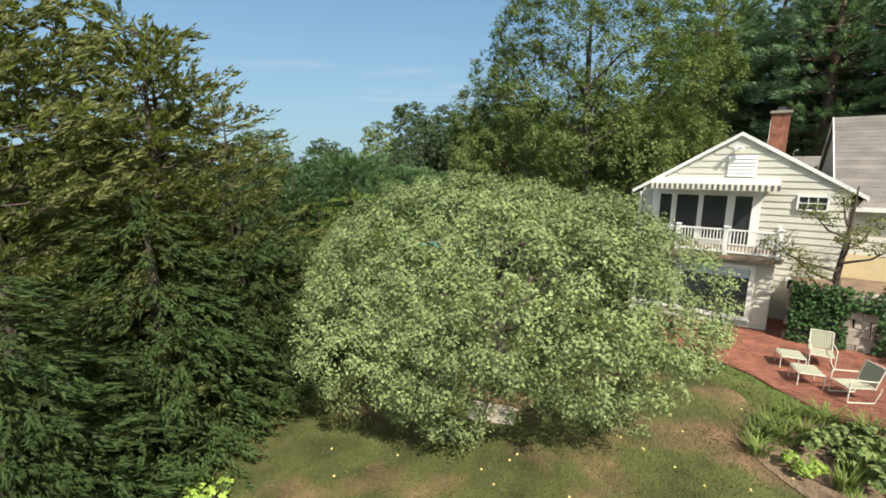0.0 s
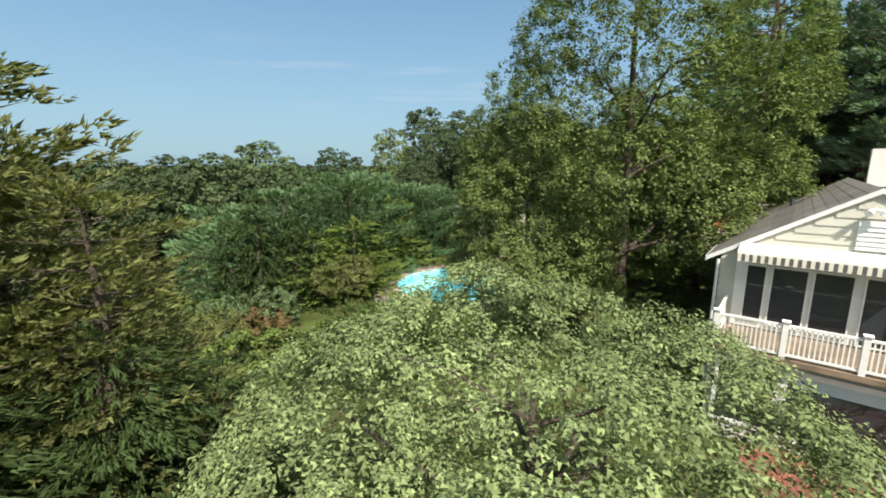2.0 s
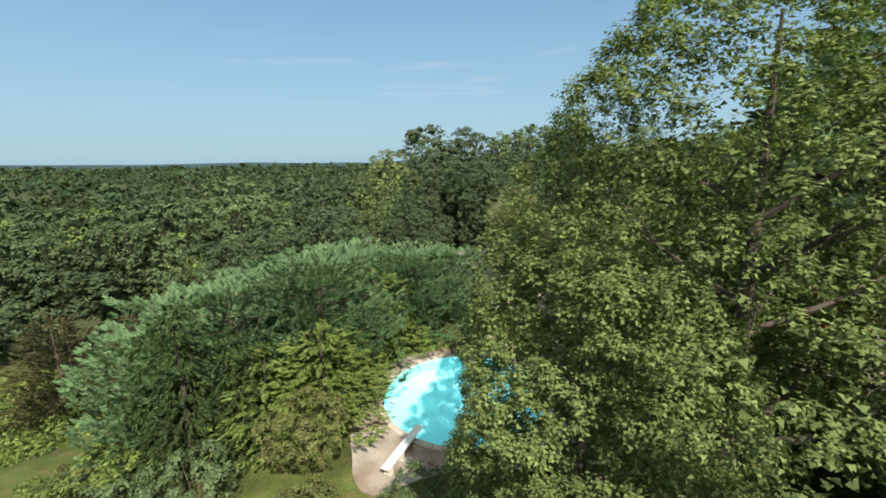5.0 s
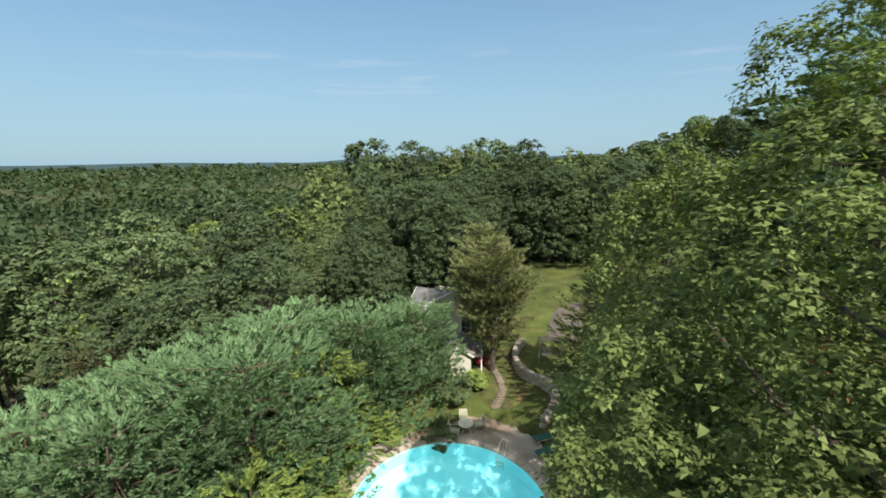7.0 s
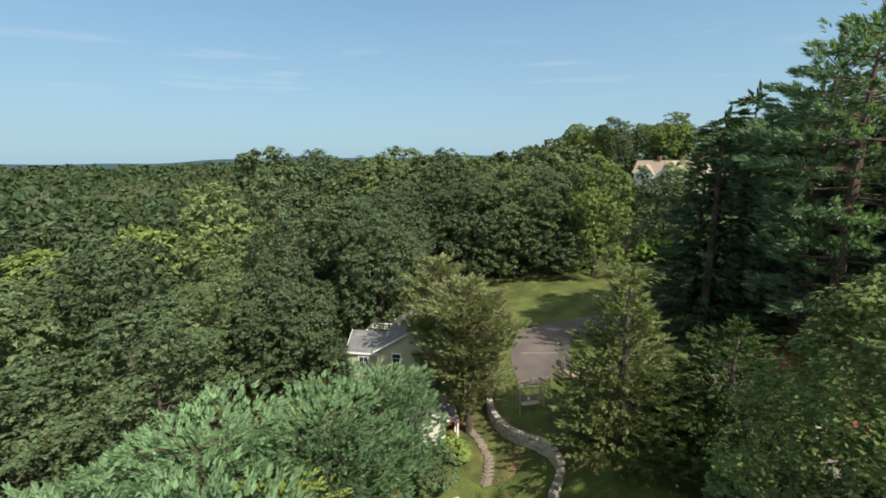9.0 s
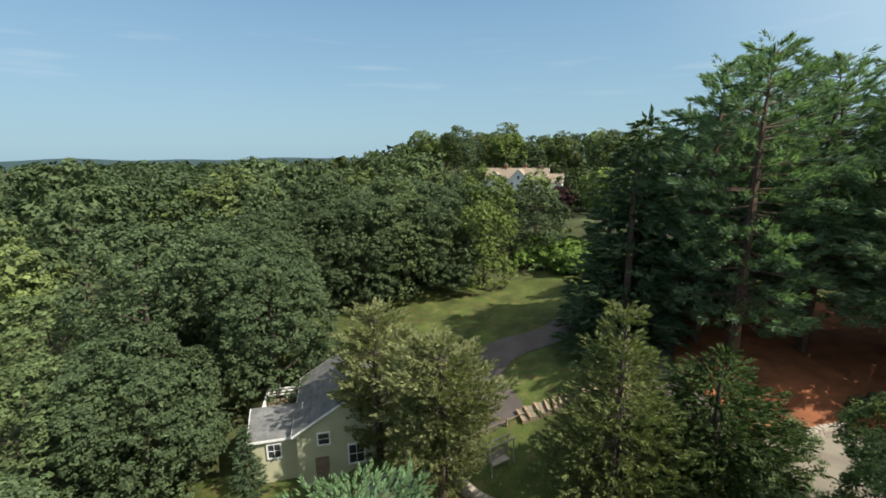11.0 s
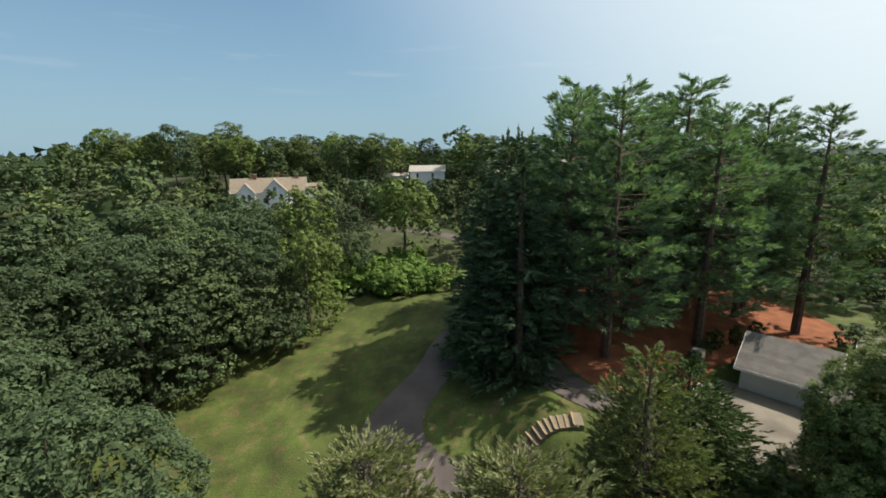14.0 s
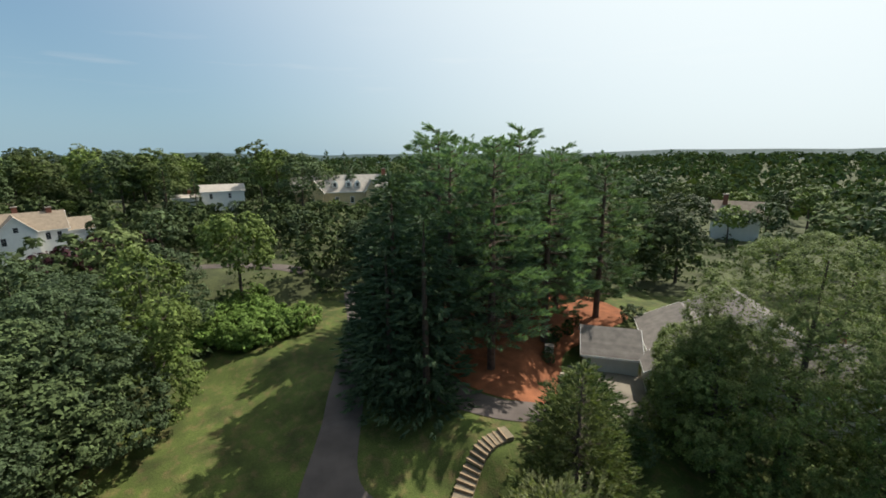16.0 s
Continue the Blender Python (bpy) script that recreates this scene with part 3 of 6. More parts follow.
def bush(rng, name, R, H, leaves, size, material, label, m, category="bush", aspect=0.55, lumps=14, gap=0.42):
    t = thing(name, m, label, category)
    s = Shape()
    for i in range(5):
        a = i * 1.3
        s.tube([(0, 0, -0.2), (math.cos(a) * R * 0.25, math.sin(a) * R * 0.25, H * 0.4), (math.cos(a) * R * 0.5, math.sin(a) * R * 0.5, H * 0.7)], [0.05, 0.035, 0.01], 5)
    part("branchwork", s, M["bark"], t)
    C, rad, e, _ = clumps(rng, lumps * 7, R, H, 0.0, gap * 0.36 * min(1.0, H / R), True, 11)
    P, A, B = crown_leaves(rng, C, rad, leaves, size, aspect, lean=e)
    P[:, 2] = np.maximum(P[:, 2], 0.02)
    part("foliage", needles("foliage", P, A, B, M[material]), None, t)
    return t


def at(x, y, turn=0.0, sink=0.0, scale=1.0):
    return pose(x, y, gz(x, y) - sink, 0, 0, turn) @ Matrix.Scale(scale, 4)


def place(proto, x, y, turn, scale, z=None):
    c = copy_thing(proto, Matrix())
    c.matrix_basis = pose(x, y, (gz(x, y) if z is None else z), 0, 0, turn) @ Matrix.Diagonal((scale[0], scale[0], scale[1], 1)) if isinstance(scale, tuple) else at(x, y, turn, 0, scale)
    return c


def rg(k):
    return np.random.default_rng(k)


# fruit tree on the lawn
deciduous(rg(1), "apple_tree", 6.2, 5.7, 0.0, 140000, 0.039, "apple", 1700, 0.22, "wide old fruit tree with dense pale green leaves on the lawn", "tree", 12, 0.052, at(1.75, 12.4), skirt=True, shell=0.4, count=34, squash=0.85, form=((0.52, 0.74), (0.26, 0.40)), inner=0.06)
# maples beside the house
MAP = dict(aspect=0.72, up=1.0, shell=0.2, skirt=True, squash=0.85, form=((0.52, 0.80), (0.19, 0.35), 0.22), inner=0.05)
deciduous(rg(2), "maple_tree", 21.6, 10.2, -1.2, 195000, 0.068, "maple", 3800, 0.42, "large spreading maple with yellow-green leaves beside the house", "tree", 16, 0.038, at(10.4, 31.8), count=54, **MAP)
deciduous(rg(12), "maple_tree", 13.2, 5.8, -1.6, 90000, 0.066, "maple", 1700, 0.25, "low spreading maple with yellow-green leaves by the pool lawn", "tree", 12, 0.058, at(4.4, 29.4), count=32, **MAP)
m3 = deciduous(rg(13), "maple_tree", 13.8, 6.4, -1.0, 62000, 0.085, "maple", 1700, 0.3, "maple with yellow-green leaves overhanging the court", "tree", 12, 0.054, at(12.4, 37.4), count=32, **MAP)
place(m3, 16.2, 34.0, 140, 0.88)
# conifers by the first lawn
HEM = "dense dark hemlock with drooping feathery boughs at the lawn's edge"
JUN = "tall shaggy juniper with brownish green foliage"
slim = lambda f: 0.35 + 0.65 * (1 - f) ** 0.9
broad = lambda f: 0.3 + 0.7 * (1 - f) ** 0.8
JU = dict(tiers=20, per=9, count=17, plume=(0.55, 0.16, 14), blade=0.12, wide=0.33, rise=0.12, tip=0.25, lift=0.45, thick=0.42, profile=slim, vary=(0.45, 1.25), jitter=0.9, limb=0.03)
HE = dict(tiers=14, per=12, count=27, plume=(0.66, 0.19, 20), blade=0.088, wide=0.28, rise=-0.30, tip=0.0, lift=-0.12, flat=0.25, thick=0.45, profile=broad)
j1 = conifer(rg(3), "juniper", 11.4, 3.9, 0.2, "cedar", label=JUN, m=at(-8.6, 13.4), **JU)
j2 = conifer(rg(4), "juniper", 13.6, 3.9, 0.2, "cedar", label=JUN, m=at(-10.6, 10.0), **JU)
h1 = conifer(rg(5), "hemlock", 6.4, 3.8, 0.1, "hemlock", label=HEM, m=at(-7.0, 10.0), **HE)
place(j1, -11.8, 16.2, 200, 0.93)
place(h1, -7.6, 6.4, 80, 0.95)
place(h1, -5.9, 12.4, 150, 0.92)
h2 = conifer(rg(6), "hemlock", 6.2, 3.6, 0.1, "hemlock", label=HEM, m=at(-13.5, 17.5), **{**HE, "count": 14, "blade": 0.12})
place(h2, -11.0, 14.0, 300, 1.0), place(h1, -4.9, 14.2, 20, 0.70)
place(j2, -9.2, 8.6, 40, 0.9), place(j1, -9.6, 11.6, 260, 1.0), place(j2, -6.5, 13.2, 310, (0.85, 0.64)), place(j2, -8.0, 12.2, 60, (0.9, 0.82))
# white pines round the pool
flat_top = lambda f: 0.98 if f < 0.6 else 0.98 - (f - 0.6) * 0.75
POOLP = "broad flat-topped white pine with layered blue-green boughs by the pool"
PO = dict(tiers=7, per=12, plume=(0.60, 0.23, 20), blade=0.165, wide=0.36, start=0.02, rise=lambda f: 0.02 + 0.08 * f, tip=0.12, lift=0.75, thick=0.48, profile=flat_top, vary=(0.6, 1.12), jitter=0.45, r0=0.24, label=POOLP, bark="pinebark", limb=0.03)
pp = conifer(rg(8), "white_pine", 10.0, 5.6, 1.0, "pine", count=33, m=at(-9.8, 44.8), **PO)
pf = conifer(rg(7), "white_pine", 10.0, 5.6, 1.0, "pine", count=19, m=at(-21.0, 45.5), **{**PO, "blade": 0.21})
for x, y, k in ((-5.0, 53.0, 0.84), (-10.5, 53.0, 0.98), (-1.4, 56.0, 0.74), (-15.5, 48.5, 1.0)):
    place(pp, x, y, 70 * x, k)
for x, y, k in ((-14.5, 41.8, 0.9), (-16, 55.5, 0.97), (-20.5, 51.5, 1.0), (-19.0, 41.0, 0.85)):
    place(pf, x, y, 70 * x, k)
lh = conifer(rg(10), "layered_hemlock", 6.6, 3.9, 0.4, "limepine", 6, 11, 22, (0.55, 0.20, 22), 0.115, 0.34, 0.0, -0.05, 0.1, 0.3, 0.5, lambda f: 1.0 - 0.55 * f * f, (0.6, 1.1), 0.3, 0.14, "layered yellow-green conifer with flat boughs beside the pool", m=at(-8.4, 40.6))
place(lh, -6.9, 49.5, 40, (1.05, 1.15)), place(lh, -11.4, 39.6, 130, 0.9), place(lh, -7.6, 43.4, 250, 0.8)
# weeping spruces and a brown cedar on the far side of the pines
sp = conifer(rg(9), "weeping_spruce", 9.5, 2.6, 0.2, "hemlock", 18, 8, 10, (0.7, 0.18, 14), 0.16, 0.32, -0.42, 0.0, -0.5, 1.0, 0.35, lambda f: 0.25 + 0.8 * (1 - f), r0=0.16, label="narrow grey-green weeping spruce tree", m=at(-15.2, 37.6))
place(sp, -18.4, 39.4, 90, 0.95), place(sp, -12.6, 38.4, 200, 0.8)
bc = conifer(rg(11), "brown_cedar", 9.0, 4.4, 0.2, "cedarbrown", 15, 10, 13, (0.8, 0.22, 15), 0.19, 0.32, 0.12, 0.15, 0.3, 0.7, 0.5, lambda f: 1.0 - 0.72 * f ** 1.5, r0=0.2, label="broad brownish green cedar at the edge of the lower field", m=at(-35.2, 49.6))
place(bc, -31.0, 53.5, 90, 0.85), place(bc, -26.0, 58.0, 200, (0.9, 1.1))
# shrubs between lawn and pool
mound = lambda f: 1.05 * (1 - f ** 2.0) ** 0.6 + 0.03
js = conifer(rg(30), "juniper_shrub", 2.5, 3.1, 0.0, "shrubgreen", 10, 12, 18, (0.6, 0.16, 10), 0.14, 0.32, 0.2, 0.3, 0.5, 1.0, 0.5, mound, r0=0.08, label="loose feathery green juniper shrub on the lawn's edge", category="bush", m=at(-2.6, 24.2))
place(js, 0.5, 24.6, 130, (0.8, 0.75)), place(js, -5.4, 25.6, 200, (0.7, 0.85)), place(js, -3.0, 27.4, 80, (0.8, 0.8))
bush(rg(32), "laurel", 2.7, 2.9, 5200, 0.12, "bright", "glossy broad-leaved laurel bush", at(-9.0, 22.8))
bush(rg(33), "shrub", 1.9, 2.0, 3200, 0.08, "oak", "rounded clipped green garden shrub", at(-1.6, 33.6))
bush(rg(34), "shrub", 1.6, 1.7, 2600, 0.08, "bright", "rounded yellow-green garden shrub", at(0.3, 30.8))
bush(rg(35), "shrub", 1.8, 1.8, 2600, 0.09, "cedar", "dark conifer shrub on the slope", at(-7.0, 33.6))
for i, (x, y, R_, H_, c) in enumerate(((-14.0, 27.5, 2.8, 3.2, "cedar"), (-15.5, 31.5, 2.4, 3.0, "oak"), (-12.0, 25.0, 2.2, 2.6, "hemlock"), (-13.0, 34.5, 2.2, 3.0, "oak"), (9.0, 25.6, 1.9, 2.0, "hemlock"), (7.4, 24.0, 1.7, 1.6, "oak"), (10.9, 27.6, 1.8, 2.2, "hemlock"), (-3.6, 60.5, 1.8, 2.4, "oak"), (0.6, 51.8, 1.5, 1.7, "oak"), (2.0, 55.6, 1.9, 2.3, "oak"), (4.0, 56.6, 1.0, 1.3, "bright"))):
    bush(rg(36 + i), "shrub", R_, H_, 3200, 0.10, c, "dense rounded green garden shrub", at(x, y))
for i, (x, y, R_, H_, c) in enumerate(((-19.5, 27.5, 3.2, 2.6, "oak"), (-23.0, 31.0, 2.8, 2.0, "hemlock"), (-18.5, 32.5, 2.8, 3.0, "bright"), (-22.0, 36.5, 2.6, 2.0, "oak"), (-24.0, 40.5, 2.2, 1.8, "cedar"), (-20.0, 38.5, 2.6, 3.4, "bright"), (-26.0, 47.5, 2.2, 2.0, "oak"), (-12.6, 31.8, 1.7, 2.2, "russet"), (-16.5, 25.0, 2.4, 2.8, "hemlock"), (-23.6, 44.5, 2.6, 2.8, "bright"))):
    bush(rg(400 + i), "shrub", R_, H_, 5200, 0.115, c, "russet-leaved shrub on the slope" if c == "russet" else "dense spreading shrub on the slope above the lower field", at(x, y))
deciduous(rg(49), "small_tree", 4.6, 2.5, 1.2, 5200, 0.075, "cedar", 150, 0.07, "small thin-leaved tree with bare grey branches by the pool", "tree", 10, 0.12, at(-8.0, 36.6), inner=0)
# forest
hero, protos, light = [], [], []
WOODS = "leafy broad-crowned forest tree in full summer green"
FOREST = dict(tri=True, up=0.5, skirt=True, shell=0.5)
DOME = dict(tri=True, up=0.5, shell=0.5, form=((0.50, 0.74), (0.24, 0.42)))
for i, (H, R, c) in enumerate(((19, 6.0, "oak"), (16.5, 5.8, "oakdark"), (21, 5.8, "olive"), (15, 5.2, "bright"), (18, 6.6, "maple_dark"))):
    nm = "ash_tree" if c == "bright" else "oak_tree"
    hero.append(deciduous(rg(20 + i), nm, H, R, 0.1, 11800, 0.164, "oakdark" if i in (0, 2) else c, 620, 0.25, WOODS, "tree", 7, 0.085, at(*((-4, 82), (4, 92), (18, 98), (36.5, 82), (27, 88.5))[i]), count=20, **FOREST))
    protos.append(deciduous(rg(220 + i), nm, H, R, 0.22 * H, 6000, 0.235, c, 320, 0.25, WOODS, "tree", 6, 0.110, at(*((-30, 72), (-22, 84), (-14, 98), (62, 76), (-36, 88))[i]), count=18, **DOME))
    light.append(deciduous(rg(120 + i), nm, H, R, 0.25 * H, 1000, 0.52, c, 100, 0.25, WOODS, "tree", 4, 0.155, at(*((30, 175), (-60, 150), (60, 180), (120, 150), (90, 170))[i]), count=14, **DOME))
hero[4].scale.z, hero[2].scale.z, hero[1].scale.z, hero[3].scale.z = 0.86, 0.86, 0.95, 1.2
fine = [deciduous(rg(320 + i), "oak_tree", H, R, 0.1, 27000, 0.125, "oakdark", 750, 0.25, WOODS, "tree", 7, 0.085, at(*xy), count=24, **FOREST) for i, (H, R, xy) in enumerate(((13.5, 5.6, (-6.5, 76)), (14.5, 5.4, (3.8, 77.6))))]
r = rg(50)
spots = [(-4, 82), (4, 92), (18, 98), (36.5, 82), (27, 88.5), (-30, 72), (-22, 84), (-14, 98), (62, 76), (-36, 88), (30, 175), (-60, 150), (60, 180), (120, 150), (90, 170), (-6.5, 76), (3.8, 77.6)]
OPEN = [(9, 63), (6, 80), (12, 88.5), (24, 86), (37, 80), (41, 84), (50, 92), (64, 88), (67, 70), (64, 58), (58, 40), (52, 24), (40, 8), (30, -6), (14, -20), (-30, -30), (-75, 0), (-70, 48), (-52, 50), (-46, 57), (-38, 59), (-27, 61), (-9, 63), (-5, 76)]
EDGE = [(7.5, 89.5), (11, 95), (15, 93.5), (21.8, 90.5), (23, 97), (31.5, 86.5), (32, 95), (39.5, 88.5), (34, 99), (45, 95), (-12, 78), (-16, 68), (2.0, 84), (0.5, 92), (-10, 88), (-22, 64), (-27, 62), (52, 84)]
for i, (x, y) in enumerate(((-7, 100), (1, 103), (8, 100), (14, 103), (20, 101), (27, 104), (33, 99), (40, 102))):
    place(protos[i % 3], x, y, 61 * i, (1.1, ((20.6 if x < 24 else 17.2) - 0.7 * (i % 3) - gz(x, y)) / (19, 16.5, 21)[i % 3]))
    spots.append((x, y))
for x, y, z in ((126, 149, 33), (141, 159, 30), (112, 152, 29), (104, 160, 28)):
    place(protos[2], x, y, x, (1.2, (z - gz(x, y)) / 21))
    spots.append((x, y))
for i in range(22):
    b_ = radians(46 + 50 * i / 21 + r.uniform(-1, 1))
    D = r.uniform(128, 158)
    x, y = -9 + D * math.sin(b_), 66 + D * math.cos(b_)
    if any((x - p) ** 2 + (y - q) ** 2 < 13 ** 2 for p, q in ((140, 49), (131, 84))):
        continue
    k = (3, 2, 3, 0)[i % 4]
    place(protos[k], x, y, 70 * i, (r.uniform(0.95, 1.3), (r.uniform(26.5, 30.5) - gz(x, y)) / (19, 16.5, 21, 15, 18)[k]))
    spots.append((x, y))
for i, (x, y) in enumerate(((-50, 56), (-56, 54), (-62, 53), (-46, 62), (-53, 63), (-60, 61), (-68, 57), (-40, 66), (-47, 70), (-56, 71), (-66, 67), (-34, 66), (-43, 58.5), (-75, 60))):
    place(protos[(1, 4, 1, 0)[i % 4]], x, y, 83 * i, (1.0, 0.78 + 0.05 * (i % 4)))
    spots.append((x, y))
for i, (x, y) in enumerate(EDGE):
    spots.append((x, y))
    if (x, y) in ((7.5, 89.5), (15, 93.5), (2.0, 84), (21.8, 90.5), (31.5, 86.5)):
        place(fine[i % 2], x, y, 47 * i, 1.12)
        continue
    k = (0, 1, 4, 2)[i % 4]
    place(hero[k], x, y, 47 * i, 1).scale = (0.95, 0.95, (17.0 - 0.6 * (i % 3) - gz(x, y)) / (19, 16.5, 21, 15, 18)[k] if x > 5 else 0.72)
tries = 0
while len(spots) < 365 and tries < 20000:
    tries += 1
    rad, ang = 28 + 230 * r.random() ** 1.15, r.uniform(-1.45, 3.3)
    x, y = 10 + rad * math.cos(ang), 48 + rad * math.sin(ang)
    near = rad < 62
    if inside(np.array(x), np.array(y), OPEN) or (x - 74) ** 2 + (y - 78) ** 2 < 100 or any((x - a) ** 2 + (y - b) ** 2 < (7.0 if near or x < 5 else 8.2) ** 2 for a, b in spots):
        continue
    spots.append((x, y))
    k = r.uniform(0.66, 1.04)
    D, az_ = math.hypot(x + 9, y - 66), math.degrees(math.atan2(x + 9, y - 66))
    if 54 < az_ < 112 and D < 150:
        k = min(k, max(0.38, (25.0 - (0.109 if az_ < 73 and D < 100 else 0.085) * D - gz(x, y)) / 19.5))
        if az_ < 73 and 50 < D < 88:
            k = max(0.38, (25.0 - 0.113 * D - gz(x, y)) / 19.5)
    kind_ = int(r.integers(0, 5)) if x > 0 or r.random() < (0.45 if y > 68 else 0.7) else 3
    if near and x < 25 and y > 60:
        place(hero[kind_ if kind_ != 3 or x < 2 else 4], x, y, r.uniform(0, 360), (k, k * 0.9))
        continue
    place((protos if near else light)[kind_], x, y, r.uniform(0, 360), (k * 1.1, k))
# the wooded rise towards the houses beyond: crowns that merge into one canopy
tries, PP, AA, BB = 0, [], [], []
while tries < 2600 and len(PP) < 150:
    tries += 1
    D, az_ = 66 + 125 * r.random(), r.uniform(56, 138)
    x, y = -9 + D * math.sin(math.radians(az_)), 66 + D * math.cos(math.radians(az_))
    if inside(np.array(x), np.array(y), OPEN) or any((x - a) ** 2 + (y - b) ** 2 < 5.6 ** 2 for a, b in spots) or any((x - a) ** 2 + (y - b) ** 2 < 13 ** 2 for a, b in ((84, 112), (140, 49), (75, 76), (68, 82), (131, 84), (76, -54))):
        continue
    spots.append((x, y))
    k = min(r.uniform(0.6, 0.9), max(0.38, (25.0 - (0.109 if az_ < 73 and D < 100 else 0.085) * D - gz(x, y)) / 18.5))
    C, rad, e, _ = clumps(r, 70, 6.0 * k * 1.2, 18.0 * k, 0.2, 0.17, True, 12)
    p, a, b = crown_leaves(r, C, rad, 800, 0.50, 0.62, lean=e)
    PP.append(p + np.array([x, y, gz(x, y)])), AA.append(a), BB.append(b)
tagged(new("wooded_rise", needles("wooded_rise", np.concatenate(PP), np.concatenate(AA), np.concatenate(BB), M["maple_dark"])), "leafy treetops covering the rise before the houses", "woodland", kind="stuff")
# brush at the end of the meadow
for i in range(36):
    p, q = r.random(), r.random() ** 1.4
    x, y = 43.0 + 8.5 * p + 12 * q, 79.0 - 11.5 * p + 8 * q
    if i < 3:
        bb = bush(rg(140 + i), "brush", 2.6, 2.6, 2200, 0.18, "brushgreen", "tangle of bright green brush at the meadow's end", at(x, y))
    else:
        place(bb, x, y, 40 * i, r.uniform(0.9, 1.35))
# tall pines beyond the court
ragged = lambda f: (0.74 + 0.24 * math.sin(f * 3.1)) * (1 - 0.68 * max(0, f - 0.6) / 0.4)
TP = "tall mature white pine with dark layered boughs over needle litter"
TALL = dict(tiers=19, per=8, count=10, plume=(1.0, 0.40, 34), blade=0.27, wide=0.20, start=0.25, rise=lambda f: -0.10 + 0.40 * f ** 2.2, tip=0.16, lift=0.38, thick=0.40, profile=ragged, vary=(0.5, 1.12), jitter=0.85, r0=0.36, label=TP, bark="pinebark", limb=0.07)
tall = [conifer(rg(60 + i), "tall_pine", H - 1.6, 6.2, (3.8, 5.2, 4.9)[i], "darkpine", m=at(*xy), **TALL) for i, (H, xy) in enumerate(((25, (29.3, 49.5)), (26.5, (40, 40.3)), (24, (33.9, 39.6))))]
tall[1].scale = (1.06, 1.06, 1.03)
for i, (x, y, k) in enumerate(((32.1, 53, 0.98), (38, 52, 1.0), (45.6, 39.8, 1.06), (37.5, 28.5, 0.95), (45, 30, 0.95), (41.5, 32.5, 0.9), (47.5, 35.5, 0.95), (48, 50, 1.0), (52, 25, 0.98), (42, 47, 1.02), (55, 38, 1.0), (36, 46, 0.95), (58, 28, 0.95))):
    place(tall[i % 3], x, y, 55 * i, k)
low = conifer(rg(64), "spruce", 19, 5.2, 0.1, "spruce", 19, 10, 9, (0.95, 0.3, 11), 0.36, 0.34, -0.12, 0.12, 0.1, 0.5, 0.42, lambda f: 0.15 + 0.9 * (1 - f) ** 0.8, r0=0.3, label="dense dark spruce with boughs down to the ground", m=at(27.5, 57.5), bark="pinebark")
for x, y, k in ((33, 59, 1.1), (39, 57.5, 1.1), (46, 56, 1.1), (29.8, 60.6, 0.85), (36.5, 60.5, 0.9)):
    place(low, x, y, x * 31, k)
place(low, -1.6, 70.0, 50, (0.24, 0.26)), place(low, 11.0, 81.6, 150, (0.30, 0.26)), place(low, 8.2, 81.0, 20, (0.3, 0.22)), place(low, 0.2, 73.0, 250, (0.22, 0.2))
# cedars
conifer(rg(70), "red_cedar", 11.4, 3.2, 2.4, "paletip", 18, 10, 18, (0.6, 0.19, 17), 0.15, 0.34, 0.15, 0.2, 0.6, 1.0, 0.45, lambda f: 0.55 + 0.5 * math.sin(2.6 * f) - 0.45 * max(0, f - 0.75) / 0.25, (0.45, 1.15), 0.9, 0.2, "shaggy red cedar with brownish green foliage by the path", m=at(5.6, 58.3), limb=0.04)
conifer(rg(71), "red_cedar", 11.2, 2.7, 0.4, "paletip", 18, 10, 18, (0.55, 0.18, 17), 0.13, 0.36, 0.18, 0.2, 0.6, 1.0, 0.45, lambda f: 0.55 + 0.5 * math.sin(2.6 * f) - 0.45 * max(0, f - 0.75) / 0.25, (0.45, 1.15), 0.9, 0.2, "airy pale-leaved cedar beside the cottage", m=at(5.7, 64.8), limb=0.04)
conifer(rg(72), "red_cedar", 11.8, 4.6, 0.2, "cedardark", 21, 11, 20, (0.65, 0.18, 16), 0.15, 0.34, 0.1, 0.2, 0.45, 1.0, 0.5, lambda f: 0.10 + 0.92 * (1 - f) ** 0.8, (0.5, 1.2), 0.9, 0.18, "pointed red cedar beside the swing seat", m=at(12.7, 51.2), limb=0.03)
conifer(rg(73), "arborvitae", 7.9, 4.6, 0.1, "hemlock", 16, 12, 19, (0.6, 0.2, 15), 0.15, 0.34, 0.0, 0.1, 0.25, 0.5, 0.5, lambda f: 0.98 * (1 - f ** 2.2) + 0.05, r0=0.18, label="rounded dense green arborvitae beside the path", m=at(16.8, 47.4))
bush(rg(74), "rhododendron", 3.0, 3.4, 5200, 0.11, "oak", "dense dark rhododendron beside the court", at(18.6, 46.0))
bush(rg(75), "rhododendron", 2.6, 3.0, 4200, 0.11, "oak", "dense dark rhododendron beside the court", at(15.5, 43.5))
yew = bush(rg(76), "yew", 0.95, 2.1, 2200, 0.09, "hemlock", "clipped dark yew on the needle litter behind the garage", at(33.6, 38.0))
place(yew, 34.4, 35.7, 70, (0.9, 1.05)), place(yew, 35.9, 33.2, 190, (0.95, 0.9))
bush(rg(77), "rhododendron", 2.0, 2.2, 2600, 0.12, "oakdark", "dark rhododendron beside the back of the house", at(34.0, 25.4))


